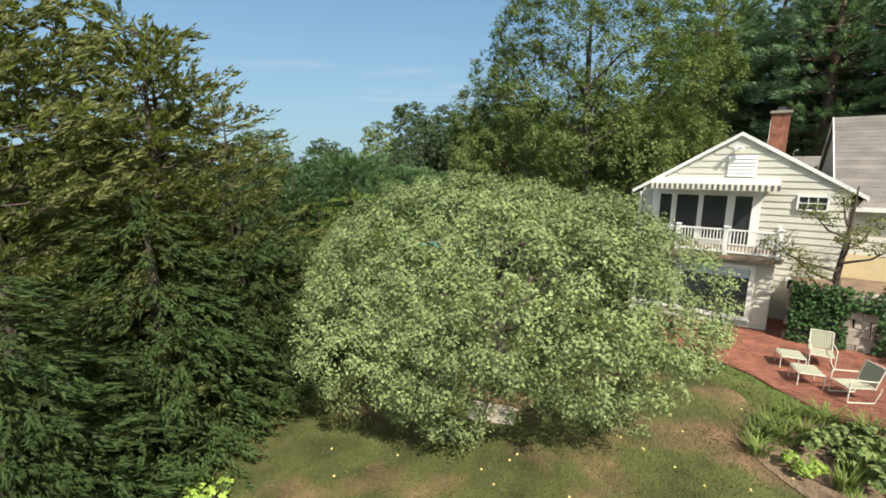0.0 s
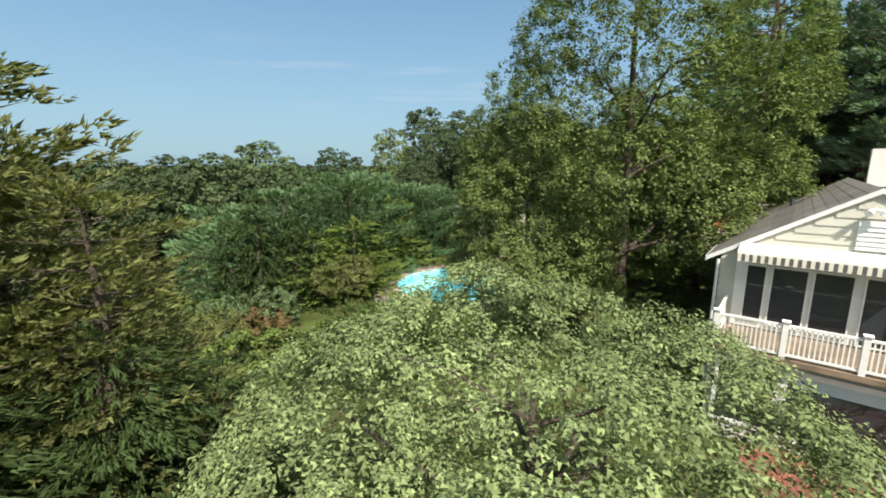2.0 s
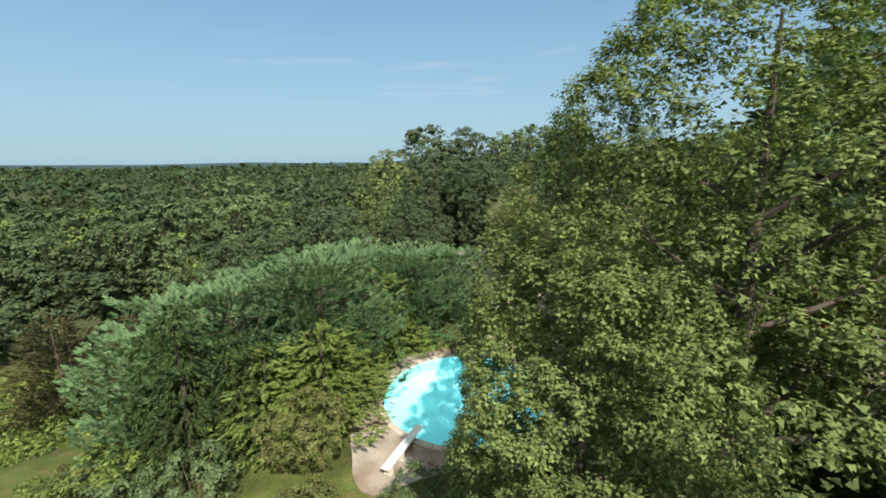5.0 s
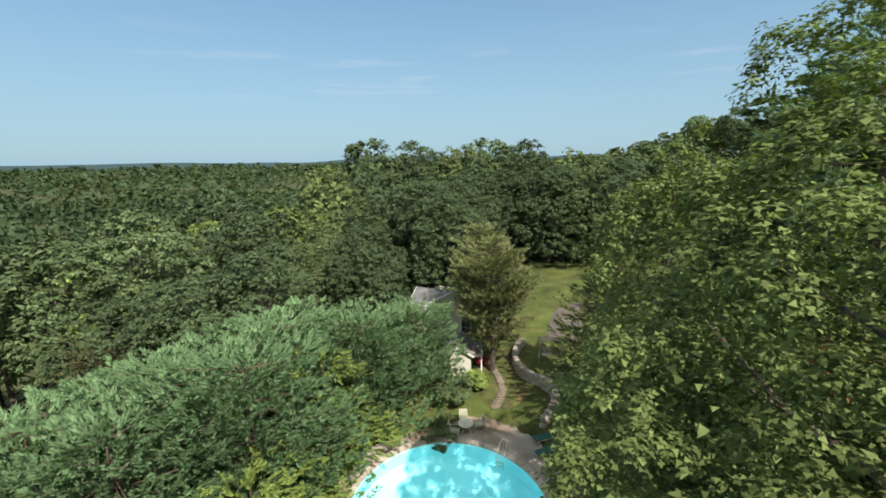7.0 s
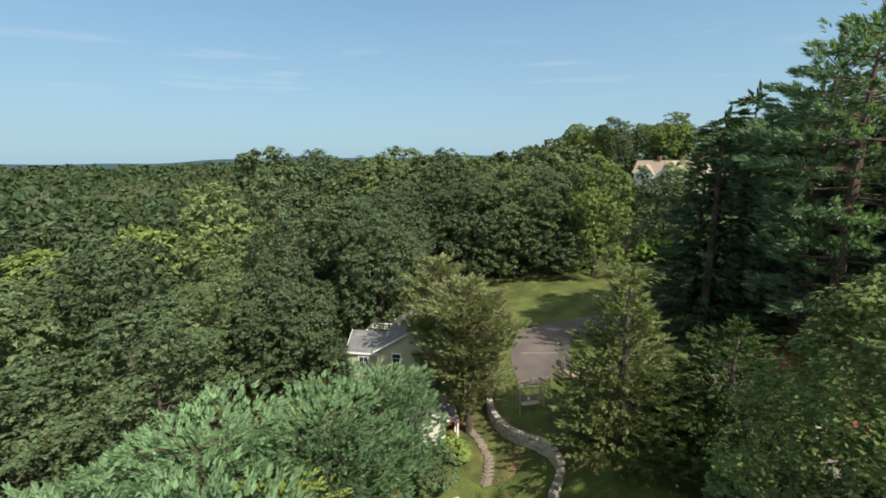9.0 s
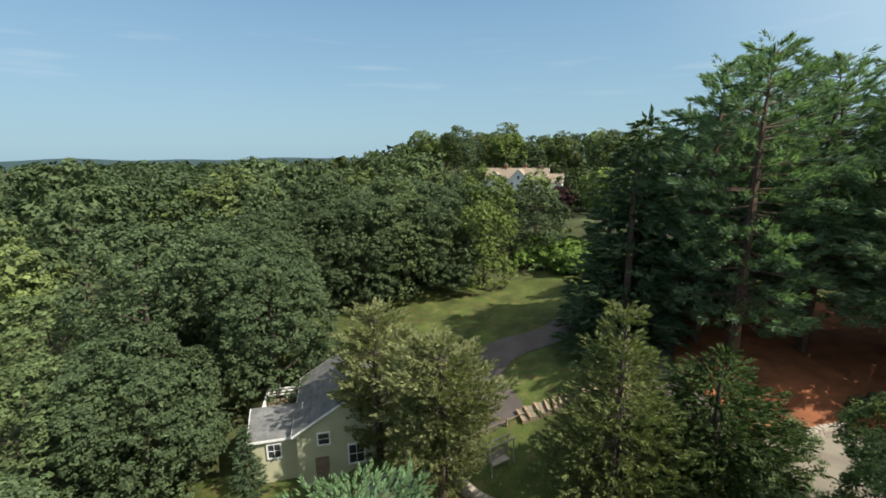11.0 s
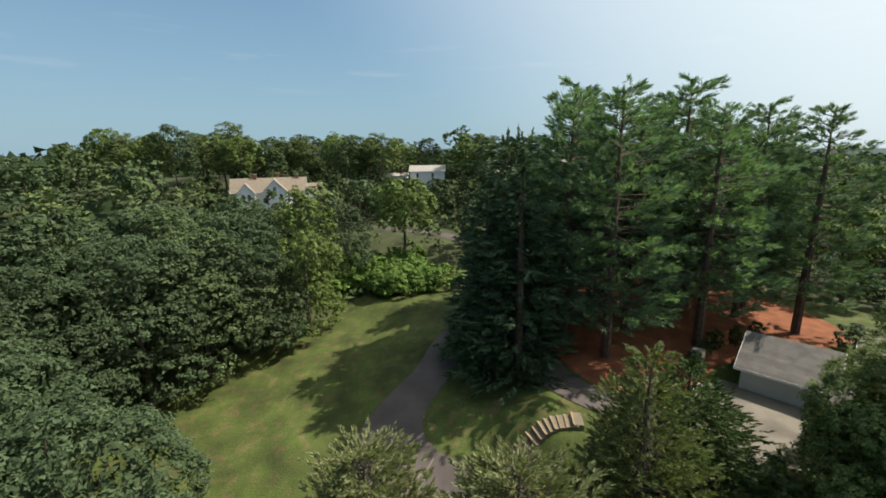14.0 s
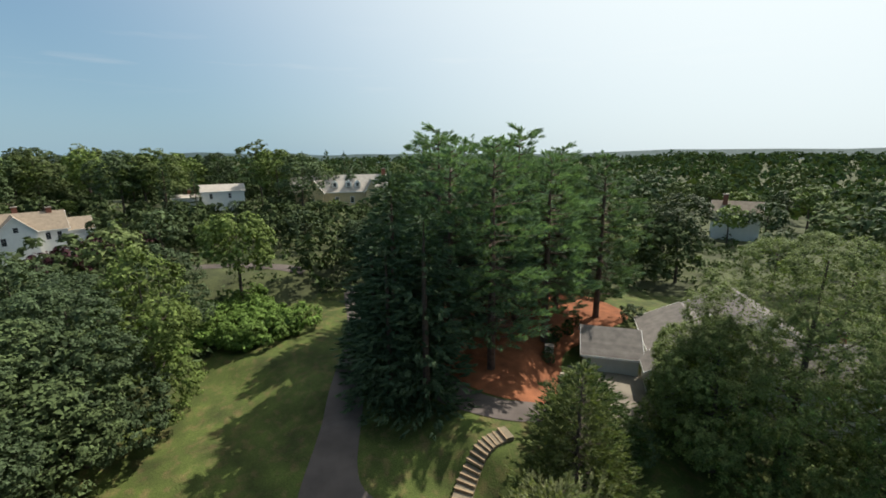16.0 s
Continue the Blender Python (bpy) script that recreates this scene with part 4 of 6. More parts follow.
# ---- far woods ----
def far_woods():
    """Crowns of trees too far off to count, each a dome of leafy blades."""
    r = rg(90)
    P, A, B = [], [], []
    for n, m, r0, r1, size in ((2700, 42, 185, 560, 0.195), (5600, 13, 540, 2600, 0.40)):
        p, a, b = crowns(r, n, m, r0, r1, size)
        P.append(p), A.append(a), B.append(b)
    ob = new("far_woods", needles("far_woods", np.concatenate(P), np.concatenate(A), np.concatenate(B), M["farwood"]))
    tagged(ob, "distant unbroken woodland rolling to the horizon", "woodland", kind="stuff")


def crowns(r, n, m, r0, r1, size):
    rad, ang = r0 + (r1 - r0) * r.random(n) ** 0.8, r.uniform(-1.75, 2.75, n)
    x, y = 10 + rad * np.cos(ang), 45 + rad * np.sin(ang)
    s = (5.0 + 4.5 * r.random(n) ** 1.5) * (1 + rad / 1100)
    C = np.stack([x, y, height(x, y) + 4 + 7 * r.random(n)], 1)
    d = unit(r.normal(size=(n, m, 3)))
    d[..., 2] = np.abs(d[..., 2]) - 0.1
    P = (C[:, None] + d * (s[:, None] * r.uniform(0.8, 1.1, (n, m)))[..., None]).reshape(-1, 3)
    nr = unit(d.reshape(-1, 3) + r.normal(0, 0.4, (n * m, 3)))
    t = unit(np.cross(nr, r.normal(size=(n * m, 3))))
    L = np.repeat(s, m)[:, None] * size
    return P, t * L, np.cross(nr, t) * L * 0.8


far_woods()


def undergrowth():
    """Low saplings and brush under the forest, as many small domes of leaves."""
    r = rg(91)
    n, m = 2600, 16
    rad, ang = 30 + 130 * r.random(n) ** 0.8, r.uniform(-1.5, 3.3, n)
    x, y = 10 + rad * np.cos(ang), 48 + rad * np.sin(ang)
    keep = ~inside(x, y, GARDEN)
    x, y, n = x[keep], y[keep], int(keep.sum())
    s = 0.9 + 1.3 * r.random(n)
    C = np.stack([x, y, np.array([gz(a, b) for a, b in zip(x, y)])], 1)
    d = unit(r.normal(size=(n, m, 3)))
    d[..., 2] = np.abs(d[..., 2]) * r.uniform(0.8, 1.5, (n, 1))
    P = (C[:, None] + d * (s[:, None] * r.uniform(0.5, 1.1, (n, m)))[..., None]).reshape(-1, 3)
    nr = unit(d.reshape(-1, 3) + r.normal(0, 0.5, (n * m, 3)))
    t = unit(np.cross(nr, r.normal(size=(n * m, 3))))
    L = np.repeat(s, m)[:, None] * 0.3
    tagged(new("undergrowth", needles("undergrowth", P, t * L, np.cross(nr, t) * L * 0.7, M["maple_dark"])), "leafy saplings and brush under the forest trees", "undergrowth", kind="stuff")


undergrowth()
# copper beeches and spruces by the houses beyond
cb = deciduous(rg(95), "copper_beech", 8, 4.2, 0.4, 2600, 0.3, "redleaf", 150, 0.2, "rounded copper beech with dark purple leaves", "tree", 6, 0.11, at(76, 103))
place(cb, 86, 100, 50, 0.9), place(cb, 92, 96, 80, 0.7)
for i, (x, y, k) in enumerate(((120, 96, 0.85), (124, 90, 0.7), (188, 48, 1.2), (190, 40, 1.25), (192, 32, 1.2), (186, 58, 1.05), (128, 105, 0.8))):
    place(low, x, y, 30 * i, (k * 0.6, k))



def weeds():
    """Rank weeds and brambles at the edge of the lower field."""
    r = rg(92)
    n, m = 900, 44
    x, y = r.uniform(-54, -29, n), r.uniform(37, 58, n)
    keep = inside(x, y, [(-33, 42), (-38, 38), (-52, 41), (-51, 50), (-44, 55), (-36, 57), (-30, 53)])
    x, y, n = x[keep], y[keep], int(keep.sum())
    s = 0.6 + 0.7 * r.random(n)
    C = np.stack([x, y, np.array([gz(a, b) for a, b in zip(x, y)])], 1)
    d = unit(r.normal(size=(n, m, 3)))
    d[..., 2] = np.abs(d[..., 2])
    P = (C[:, None] + d * (s[:, None] * r.uniform(0.4, 1.1, (n, m)))[..., None]).reshape(-1, 3)
    nr = unit(d.reshape(-1, 3) + r.normal(0, 0.5, (n * m, 3)) + np.array([0, 0, 0.4]))
    t = unit(np.cross(nr, r.normal(size=(n * m, 3))))
    L = np.repeat(s, m)[:, None] * 0.17
    tagged(new("weeds", needles("weeds", P, t * L, np.cross(nr, t) * L * 0.6, M["bright"])), "rank green weeds at the edge of the lower field", "weeds", kind="stuff")


weeds()
# ---- paving, drives, pool ----
def outline2(pts, per=6):
    return [(p.x, p.y) for p in smooth_line([(a, b) for a, b in pts], True, per)]


DRIVE = [(11.9, 61.2), (13.2, 65.5), (15.6, 68.8), (20.3, 70.4), (26, 68.6), (36, 65.4), (48, 62), (64, 60), (64, 56.5), (48, 58.4), (36, 61.6), (27, 64.3), (21.5, 65.4), (18.6, 64), (17.2, 61.5), (15.6, 60)]
alone("drive", bm_mesh("drive", drape(outline2(DRIVE), 0.05, 1.0), M["asphalt"]), None, "worn grey-brown asphalt drive with a patched crack", "drive", kind="structure")
alone("seam", ribbon(smooth_line([(14.3, 65.5), (15.6, 64.9), (16.6, 64.2), (17.6, 63.9)], per=5), (0.13, 0.10), 0.058), M["gravel"], "pale sealed crack across the asphalt drive", "crack", kind="structure")
alone("lane", ribbon(smooth_line([(72, 66), (75, 73), (77.5, 79), (79, 86)], per=6), (3.2, 3.2), 0.06), M["asphalt"], "worn lane beyond the meadow", "lane", kind="structure")
alone("court_drive", ribbon(smooth_line([(19.3, 43.5), (20.6, 48.5), (22.6, 52.4), (27, 55), (33, 56), (42, 59)], per=10), (3.4, 3.2), 0.06), M["asphalt"], "dark asphalt drive climbing past the pines", "drive", kind="structure")
alone("mulch", bm_mesh("mulch", drape(outline2([(22, 47), (24, 51), (30, 54), (40, 56), (52, 50), (56, 36), (48, 25), (36, 24), (33, 33), (31, 38.5), (27, 42), (23.5, 44.5)]), 0.04, 1.0), M["needles"]), None, "bed of orange pine needle litter", "needle litter", kind="structure")
alone("court", bm_mesh("court", drape([(17.8, 43.5), (21.0, 46), (25.3, 42.7), (28.5, 40), (23, 32.5), (18, 33)], 0.07, 1.0), M["gravel"]), None, "pale sunlit paved parking court", "court", kind="structure")
PATIO = outline2([(8.2, 14.2), (9.3, 12.4), (9.9, 9.7), (11.2, 8.4), (15.5, 11.5), (16, 14.5), (13.5, 17.5), (9.0, 17.5)])
alone("patio", bm_mesh("patio", drape(PATIO, 0.03, 1.0), M["mortar"]), None, "sandy bed of the red brick patio", "patio", kind="structure")
patio = bpy.data.objects["patio"]
PC, PA, PB = (0.3, 44.8), 5.75, 6.0


def ring(a, b, z, n=64):
    return [(PC[0] + a * math.cos(k * math.tau / n), PC[1] + b * math.sin(k * math.tau / n), z) for k in range(n)]


dk = outline2([(-7.0, 43), (-6.2, 38.5), (-4.6, 35.2), (-0.8, 36.9), (4, 37.6), (7.6, 41), (8.8, 46), (9.0, 50.4), (7.8, 52.2), (6.4, 53.2), (4.6, 54.2), (1, 52.8), (-3, 51.6), (-5.6, 49.2)])
s = Shape()
inner, outer = ring(PA + 0.05, PB + 0.05, -2.72, 96), []
for p in inner:
    d = Vector((p[0] - PC[0], p[1] - PC[1]))
    k = 1.0
    while k < 2.2 and bool(inside(np.array(PC[0] + d.x * k), np.array(PC[1] + d.y * k), dk)):
        k += 0.02
    outer.append((PC[0] + d.x * max(k, 1.1), PC[1] + d.y * max(k, 1.1), -2.72))
s.add(inner + outer + [(x, y, z - 0.5) for x, y, z in outer], [(i, 96 + i, 96 + (i + 1) % 96, (i + 1) % 96) for i in range(96)] + [(96 + i, 192 + i, 192 + (i + 1) % 96, 96 + (i + 1) % 96) for i in range(96)])
alone("pool_deck", s, M["deck"], "worn brown flagstone paving round the pool", "pool deck", kind="structure")
pool = thing("pool", Matrix(), "oval swimming pool with bright turquoise water", "pool")
b0, b1, b2 = ring(PA, PB, -2.74), ring(PA, PB, -3.7), ring(PA * 0.7, PB * 0.7, -4.6)
n = 64
part("basin", Shape().add(b0 + b1 + b2, [(i, (i + 1) % n, n + (i + 1) % n, n + i) for i in range(n)] + [(n + i, n + (i + 1) % n, 2 * n + (i + 1) % n, 2 * n + i) for i in range(n)] + [tuple(range(2 * n, 3 * n))]), M["basin"], pool, "pale aqua plaster basin")
wt = part("water", Shape().add(ring(PA - 0.01, PB - 0.01, -2.86), [tuple(range(n))]), M["water"], pool, "clear still water")
wt.visible_shadow = False
for i in range(60):
    a0, a1 = i * math.tau / 60 + 0.004, (i + 1) * math.tau / 60 - 0.004
    q = []
    for a, e in ((a0, 0.02), (a1, 0.02), (a1, -0.42), (a0, -0.42)):
        q.append((PC[0] + (PA - e) * math.cos(a), PC[1] + (PB - e) * math.sin(a), -2.76))
    part("coping_stone", Shape().prism(q, (0, 0, 0.09 + 0.01 * (i % 3))), M["coping"], pool)
board = thing("diving_board", look((0, 0, 0), (0, 1, 0)) and pose(-3.84, 36.3, -2.72, 0, 0, -20), "white diving board on a low stand at the pool's edge", "diving board")
part("plank", Shape().box(-0.25, 0, 0.5, 0.25, 4.1, 0.56), M["white"], board)
part("stand", Shape().box(-0.22, 0.25, 0, 0.22, 0.5, 0.5), M["metal"], board)
part("stand", Shape().box(-0.22, 1.5, 0, 0.22, 1.75, 0.5), M["metal"], board)
lad = thing("pool_ladder", pose(4.4, 49.0, -2.72, 0, 0, -40), "bent steel pool ladder rails", "ladder")
for x in (-0.25, 0.25):
    part("rail", Shape().tube([(x, 0.5, 0), (x, 0.5, 0.7), (x, 0.3, 0.9), (x, -0.1, 0.8), (x, -0.45, 0.2), (x, -0.5, -0.7)], 0.025), M["metal"], lad)
for z in (-0.2, -0.5):
    part("tread", Shape().box(-0.25, -0.55, z, 0.25, -0.45, z + 0.03), M["metal"], lad)


# ---- house ----
HOUSE = Matrix.Translation((9.44, 20.4, 0)) @ pose(0, 0, 0, 0, 0, -37)
house = thing("house", HOUSE, "cream clapboard house with grey shingle roof, white trim and balcony", "house")


def slope(parent, a, b, up, courses, material, t=0.03):
    """Courses of shingles on a roof plane: a to b along the eave, up to the ridge."""
    a, b, up = Vector(a), Vector(b), Vector(up)
    nrm = (b - a).cross(up).normalized()
    if nrm.z < 0:
        nrm = -nrm
    for i in range(courses):
        p, q = i / courses, (i + 1.12) / courses
        lo = nrm * (t * 1.6)
        hi = nrm * (t * 0.4)
        q = min(q, 1.0)
        o = [a + up * p, a + up * p + lo, a + up * q + hi, a + up * q]
        part("shingle_course", Shape().prism(o, b - a), material, parent)


def gable(parent, u0, u1, v0, v1, zb, ze, zr, along, wallmat, roofmat, over=0.45, courses=(14, 14), t=0.12, name="block", end=None):
    """Walls and roof of a gabled block with the ridge along 'v' or 'u'."""
    w = Shape()
    end = over if end is None else end
    if along == "v":
        c = (u0 + u1) / 2
        w.prism([(u0, v0, zb), (u1, v0, zb), (u1, v0, ze), (c, v0, zr - 0.02), (u0, v0, ze)], (0, v1 - v0, 0))
        k, f = (zr - ze) / (c - u0), lambda x, y, z: (x, y, z)
        lo, hi, e0, e1 = v0 - end, v1 + end, u0, u1
    else:
        c = (v0 + v1) / 2
        w.prism([(u0, v0, zb), (u0, v1, zb), (u0, v1, ze), (u0, c, zr - 0.02), (u0, v0, ze)], (u1 - u0, 0, 0))
        k, f = (zr - ze) / (c - v0), lambda x, y, z: (y, x, z)
        lo, hi, e0, e1 = u0 - end, u1 + end, v0, v1
    part("wall", w, wallmat, parent)
    rf = Shape()
    for sgn, e in ((-1, e0), (1, e1)):
        x, z = e + sgn * over, ze - over * k
        rf.prism([f(x, lo, z), f(c, lo, zr), f(c, lo, zr + t), f(x, lo, z + t)], Vector(f(0, hi - lo, 0)))
    roof = part("roof", rf, roofmat, parent)
    for (sgn, e), nc in zip(((-1, e0), (1, e1)), courses):
        x, z = e + sgn * over, ze - over * k
        if nc:
            slope(roof, f(x, lo, z + t), f(x, hi, z + t), Vector(f(c - x, 0, zr - z)), nc, roofmat, 0.007)
        part("fascia", Shape().prism([f(x - sgn * 0.02, lo + 0.02, z - 0.06), f(x + sgn * 0.03, lo + 0.02, z - 0.06), f(x + sgn * 0.03, lo + 0.02, z + t), f(x - sgn * 0.02, lo + 0.02, z + t)], Vector(f(0, hi - lo - 0.04, 0))), M["white"], parent)
        for stop in (lo, hi):
            d = 0.04 if stop == hi else -0.04
            part("rake_board", Shape().prism([f(x, stop, z - 0.02), f(c, stop, zr - 0.02), f(c, stop, zr + t + 0.01), f(x, stop, z + t + 0.01)], Vector(f(0, d, 0))), M["white"], parent)
    return roof


def boards(parent, u0, u1, z0, z1, v, material, step=0.27, cut=None, axis="u", sgn=-1):
    """Lapped weatherboards on a wall face; cut(z) gives the span at a height."""
    z = z0
    while z < z1 - 0.05:
        a, b = (u0, u1) if cut is None else cut(z + step * 0.6)
        if b - a > 0.15:
            o = [(v, z), (v + sgn * 0.045, z), (v + sgn * 0.012, min(z + step, z1)), (v, min(z + step, z1))]
            if axis == "u":
                part("clapboard", Shape().prism([(a, y, h) for y, h in o], (b - a, 0, 0)), material, parent)
            else:
                part("clapboard", Shape().prism([(y, a, h) for y, h in o], (0, b - a, 0)), material, parent)
        z += step


def window(parent, u0, u1, z0, z1, v, cols=1, rows=1, frame_w=0.09, sgn=-1, axis="u", glass="glass"):
    """A framed window standing proud of a wall, with bars and panes."""
    f = (lambda a, y, h: (a, y, h)) if axis == "u" else (lambda a, y, h: (y, a, h))

    def bx(name, a0, a1, y0, y1, h0, h1, m, par):
        p, q = f(a0, y0, h0), f(a1, y1, h1)
        return part(name, Shape().box(min(p[0], q[0]), min(p[1], q[1]), h0, max(p[0], q[0]), max(p[1], q[1]), h1), M[m], par)
    w = bx("window", u0, u1, v + sgn * 0.05, v + sgn * 0.056, z0, z1, glass, parent)
    for a0, a1, h0, h1 in ((u0 - frame_w, u0, z0 - frame_w, z1 + frame_w), (u1, u1 + frame_w, z0 - frame_w, z1 + frame_w), (u0, u1, z1, z1 + frame_w), (u0, u1, z0 - frame_w, z0)):
        bx("frame", a0, a1, v, v + sgn * 0.10, h0, h1, "white", w)
    for i in range(1, cols):
        a = u0 + (u1 - u0) * i / cols
        bx("bar", a - 0.014, a + 0.014, v + sgn * 0.05, v + sgn * 0.075, z0, z1, "white", w)
    for i in range(1, rows):
        h = z0 + (z1 - z0) * i / rows
        bx("bar", u0, u1, v + sgn * 0.05, v + sgn * 0.073, h - 0.014, h + 0.014, "white", w)
    return w


gable(house, 0, 7.2, 0, 12.0, -1, 5.32, 7.5, "v", M["siding"], M["shingle"], 0.45, (15, 15), end=0.08)
gable(house, 3.2, 15, 8.5, 18.2, -1, 4.3, 6.7, "u", M["siding"], M["shingle"], courses=(18, 0))
gable(house, 7.0, 19, 1.0, 13.0, -1, 4.85, 8.45, "u", M["siding"], M["shingle"], 0.4, (22, 0), end=0.15)
gable(house, 0.2, 3.4, 15.0, 19.3, -1, 4.3, 5.7, "u", M["siding"], M["shingle"], courses=(8, 8))
gable(house, 2.9, 9.5, 19.7, 25.4, 0, 4.15, 6.0, "v", M["siding"], M["shingle"], courses=(12, 12))
# weatherboards
boards(house, 0, 7, 0.0, 7.3, 0, M["siding"], cut=lambda z: (0.0, 7.2) if z < 5.3 else (3.6 * (z - 5.3) / 2.18 + 0.05, 7.2 - 3.6 * (z - 5.3) / 2.18 - 0.05))
boards(house, 7.2, 19, 2.85, 4.7, 1.0, M["siding"])
part("foundation", Shape().box(7.2, 0.94, 0.0, 19, 1.0, 2.85), M["tan"], house, "tan rendered foundation wall")
boards(house, 0.0, 12, 0.5, 5.2, 0, M["siding"], axis="v")
boards(house, 19.75, 25.4, 1.9, 4.0, 2.9, M["siding"], 0.3, axis="v")
boards(house, 15.0, 19.3, 1.5, 5.6, 0.2, M["siding"], cut=lambda z: (15.0, 19.3) if z < 4.3 else (17.15 - 2.15 * (5.7 - z) / 1.4, 17.15 + 2.15 * (5.7 - z) / 1.4), axis="v")
# lower room under the balcony
part("wall", Shape().box(0.2, -2.0, -0.4, 5.2, 0.1, 2.68), M["siding"], house)
boards(house, 4.75, 5.2, 0.0, 2.5, -2.0, M["siding"], 0.21)
boards(house, 0.2, 4.75, 0.0, 0.32, -2.0, M["siding"], 0.16)
boards(house, -2.0, 0.0, 0.0, 2.6, 5.2, M["siding"], 0.21, axis="v", sgn=1)
window(house, 2.2, 4.5, 0.45, 2.35, -2.0, 1, 1, 0.16)
part("shade", Shape().box(2.22, -2.065, 2.0, 4.48, -2.058, 2.34), M["blind"], house, "pale blue window blind")
window(house, 0.5, 1.9, 0.45, 2.35, -2.0, 1, 1, 0.12)
# glazed wall and door to the balcony
part("trim", Shape().box(0.45, -0.09, 2.93, 4.55, -0.05, 5.36), M["white"], house, "white painted surround")
for a, b, h in ((0.78, 1.26, 3.2), (1.46, 2.31, 3.15), (2.49, 3.36, 3.15), (3.64, 4.24, 3.0)):
    window(house, a, b, h, 5.02, -0.06, 1, 1, 0.045)
window(house, 5.72, 6.55, 4.60, 5.07, -0.03, 3, 2, 0.07)
window(house, 5.75, 6.35, 1.35, 1.75, -0.03, 1, 1, 0.06)
vent = part("vent", Shape().box(3.22, -0.07, 5.82, 4.23, -0.045, 6.69), M["white"], house, "white louvred gable vent")
for i in range(6):
    z = 5.84 + i * 0.14
    part("slat", Shape().prism([(3.24, -0.07, z), (3.24, -0.12, z), (3.24, -0.075, z + 0.13), (3.24, -0.07, z + 0.13)], (0.97, 0, 0)), M["white"], vent)
aw = part("awning", Shape().prism([(0.5, -0.05, 5.62), (0.5, -1.0, 5.52), (0.5, -1.0, 5.60), (0.5, -0.05, 5.76)], (4.55, 0, 0)), M["white"], house, "retracted awning with a striped valance")
for i in range(46):
    u = 0.52 + i * 0.0988
    part("valance_stripe", Shape().prism([(u, -1.0, 5.28 + 0.02 * (i % 2)), (u + 0.0988, -1.0, 5.28 + 0.02 * (i % 2)), (u + 0.0988, -1.0, 5.52), (u, -1.0, 5.52)], (0, -0.015, 0)), M["stripe"] if i % 2 else M["ivory"], aw)
lamp = part("floodlight", Shape().tube([(3.52, -0.05, 7.0), (3.52, -0.18, 7.05)], 0.03), M["metal"], house)
for x in (-0.1, 0.12):
    part("lamp_head", Shape().tube([(3.52, -0.18, 7.05), (3.52 + x, -0.26, 6.98), (3.52 + x * 1.6, -0.38, 6.92)], [0.03, 0.07, 0.10], 8), M["white"], lamp)
# balcony
bal = part("balcony", Shape().box(0.15, -2.4, 2.72, 5.4, -0.1, 2.88), M["wood"], house, "dark timber balcony floor")
for u in (0.3, 1.95, 3.6, 5.27):
    post = part("post", Shape().box(u - 0.07, -2.37, 2.88, u + 0.07, -2.23, 3.95), M["white"], bal)
    part("cap", Shape().box(u - 0.1, -2.4, 3.95, u + 0.1, -2.2, 3.99), M["white"], post)
for z0, z1 in ((2.97, 3.03), (3.82, 3.88)):
    part("rail", Shape().box(0.3, -2.34, z0, 5.27, -2.26, z1), M["white"], bal)
    for u in (0.3, 5.27):
        part("rail", Shape().box(u - 0.04, -2.3, z0, u + 0.04, -0.1, z1), M["white"], bal)
for i in range(44):
    u = 0.42 + i * 0.111
    part("baluster", Shape().box(u - 0.018, -2.32, 3.03, u + 0.018, -2.28, 3.82), M["white"], bal)
for u in (0.3, 5.27):
    for i in range(18):
        v = -2.15 + i * 0.115
        part("baluster", Shape().box(u - 0.018, v - 0.018, 3.03, u + 0.018, v + 0.018, 3.82), M["white"], bal)
# chimneys and pipes
ch = part("chimney", Shape().box(4.46, 0.95, 5.5, 5.08, 1.5, 8.38), M["chimney"], house, "red brick chimney with a stone cap")
part("cap", Shape().box(4.40, 0.89, 8.38, 5.14, 1.56, 8.48), M["stone"], ch)
part("flue", Shape().box(4.62, 1.1, 8.48, 4.92, 1.38, 8.62), M["dark"], ch)
part("chimney", Shape().box(4.3, 12.4, 7.2, 5.2, 13.0, 9.0), M["white"], house, "white painted chimney")
for u, v, z in ((1.6, 8.2, 6.45), (6.3, 4.0, 5.95)):
    part("vent_pipe", Shape().tube([(u, v, z - 0.1), (u, v, z + 0.3)], 0.07, 8), M["dark"], house)
part("drainpipe", Shape().tube([(-0.08, -0.1, 5.1), (-0.08, -0.1, 0.2)], 0.05, 8), M["white"], house)
for a in (16.0, 17.0):
    window(house, a, a + 0.75, 2.5, 3.7, 0.2, 2, 3, 0.08, axis="v")
for a, b in ((3.0, 4.2), (6.2, 7.4), (9.4, 10.6)):
    window(house, a, b, 3.3, 4.7, 0, 1, 2, 0.08, axis="v")
window(house, 12.9, 14.0, 2.6, 4.0, 3.2, 2, 2, 0.08, axis="v")
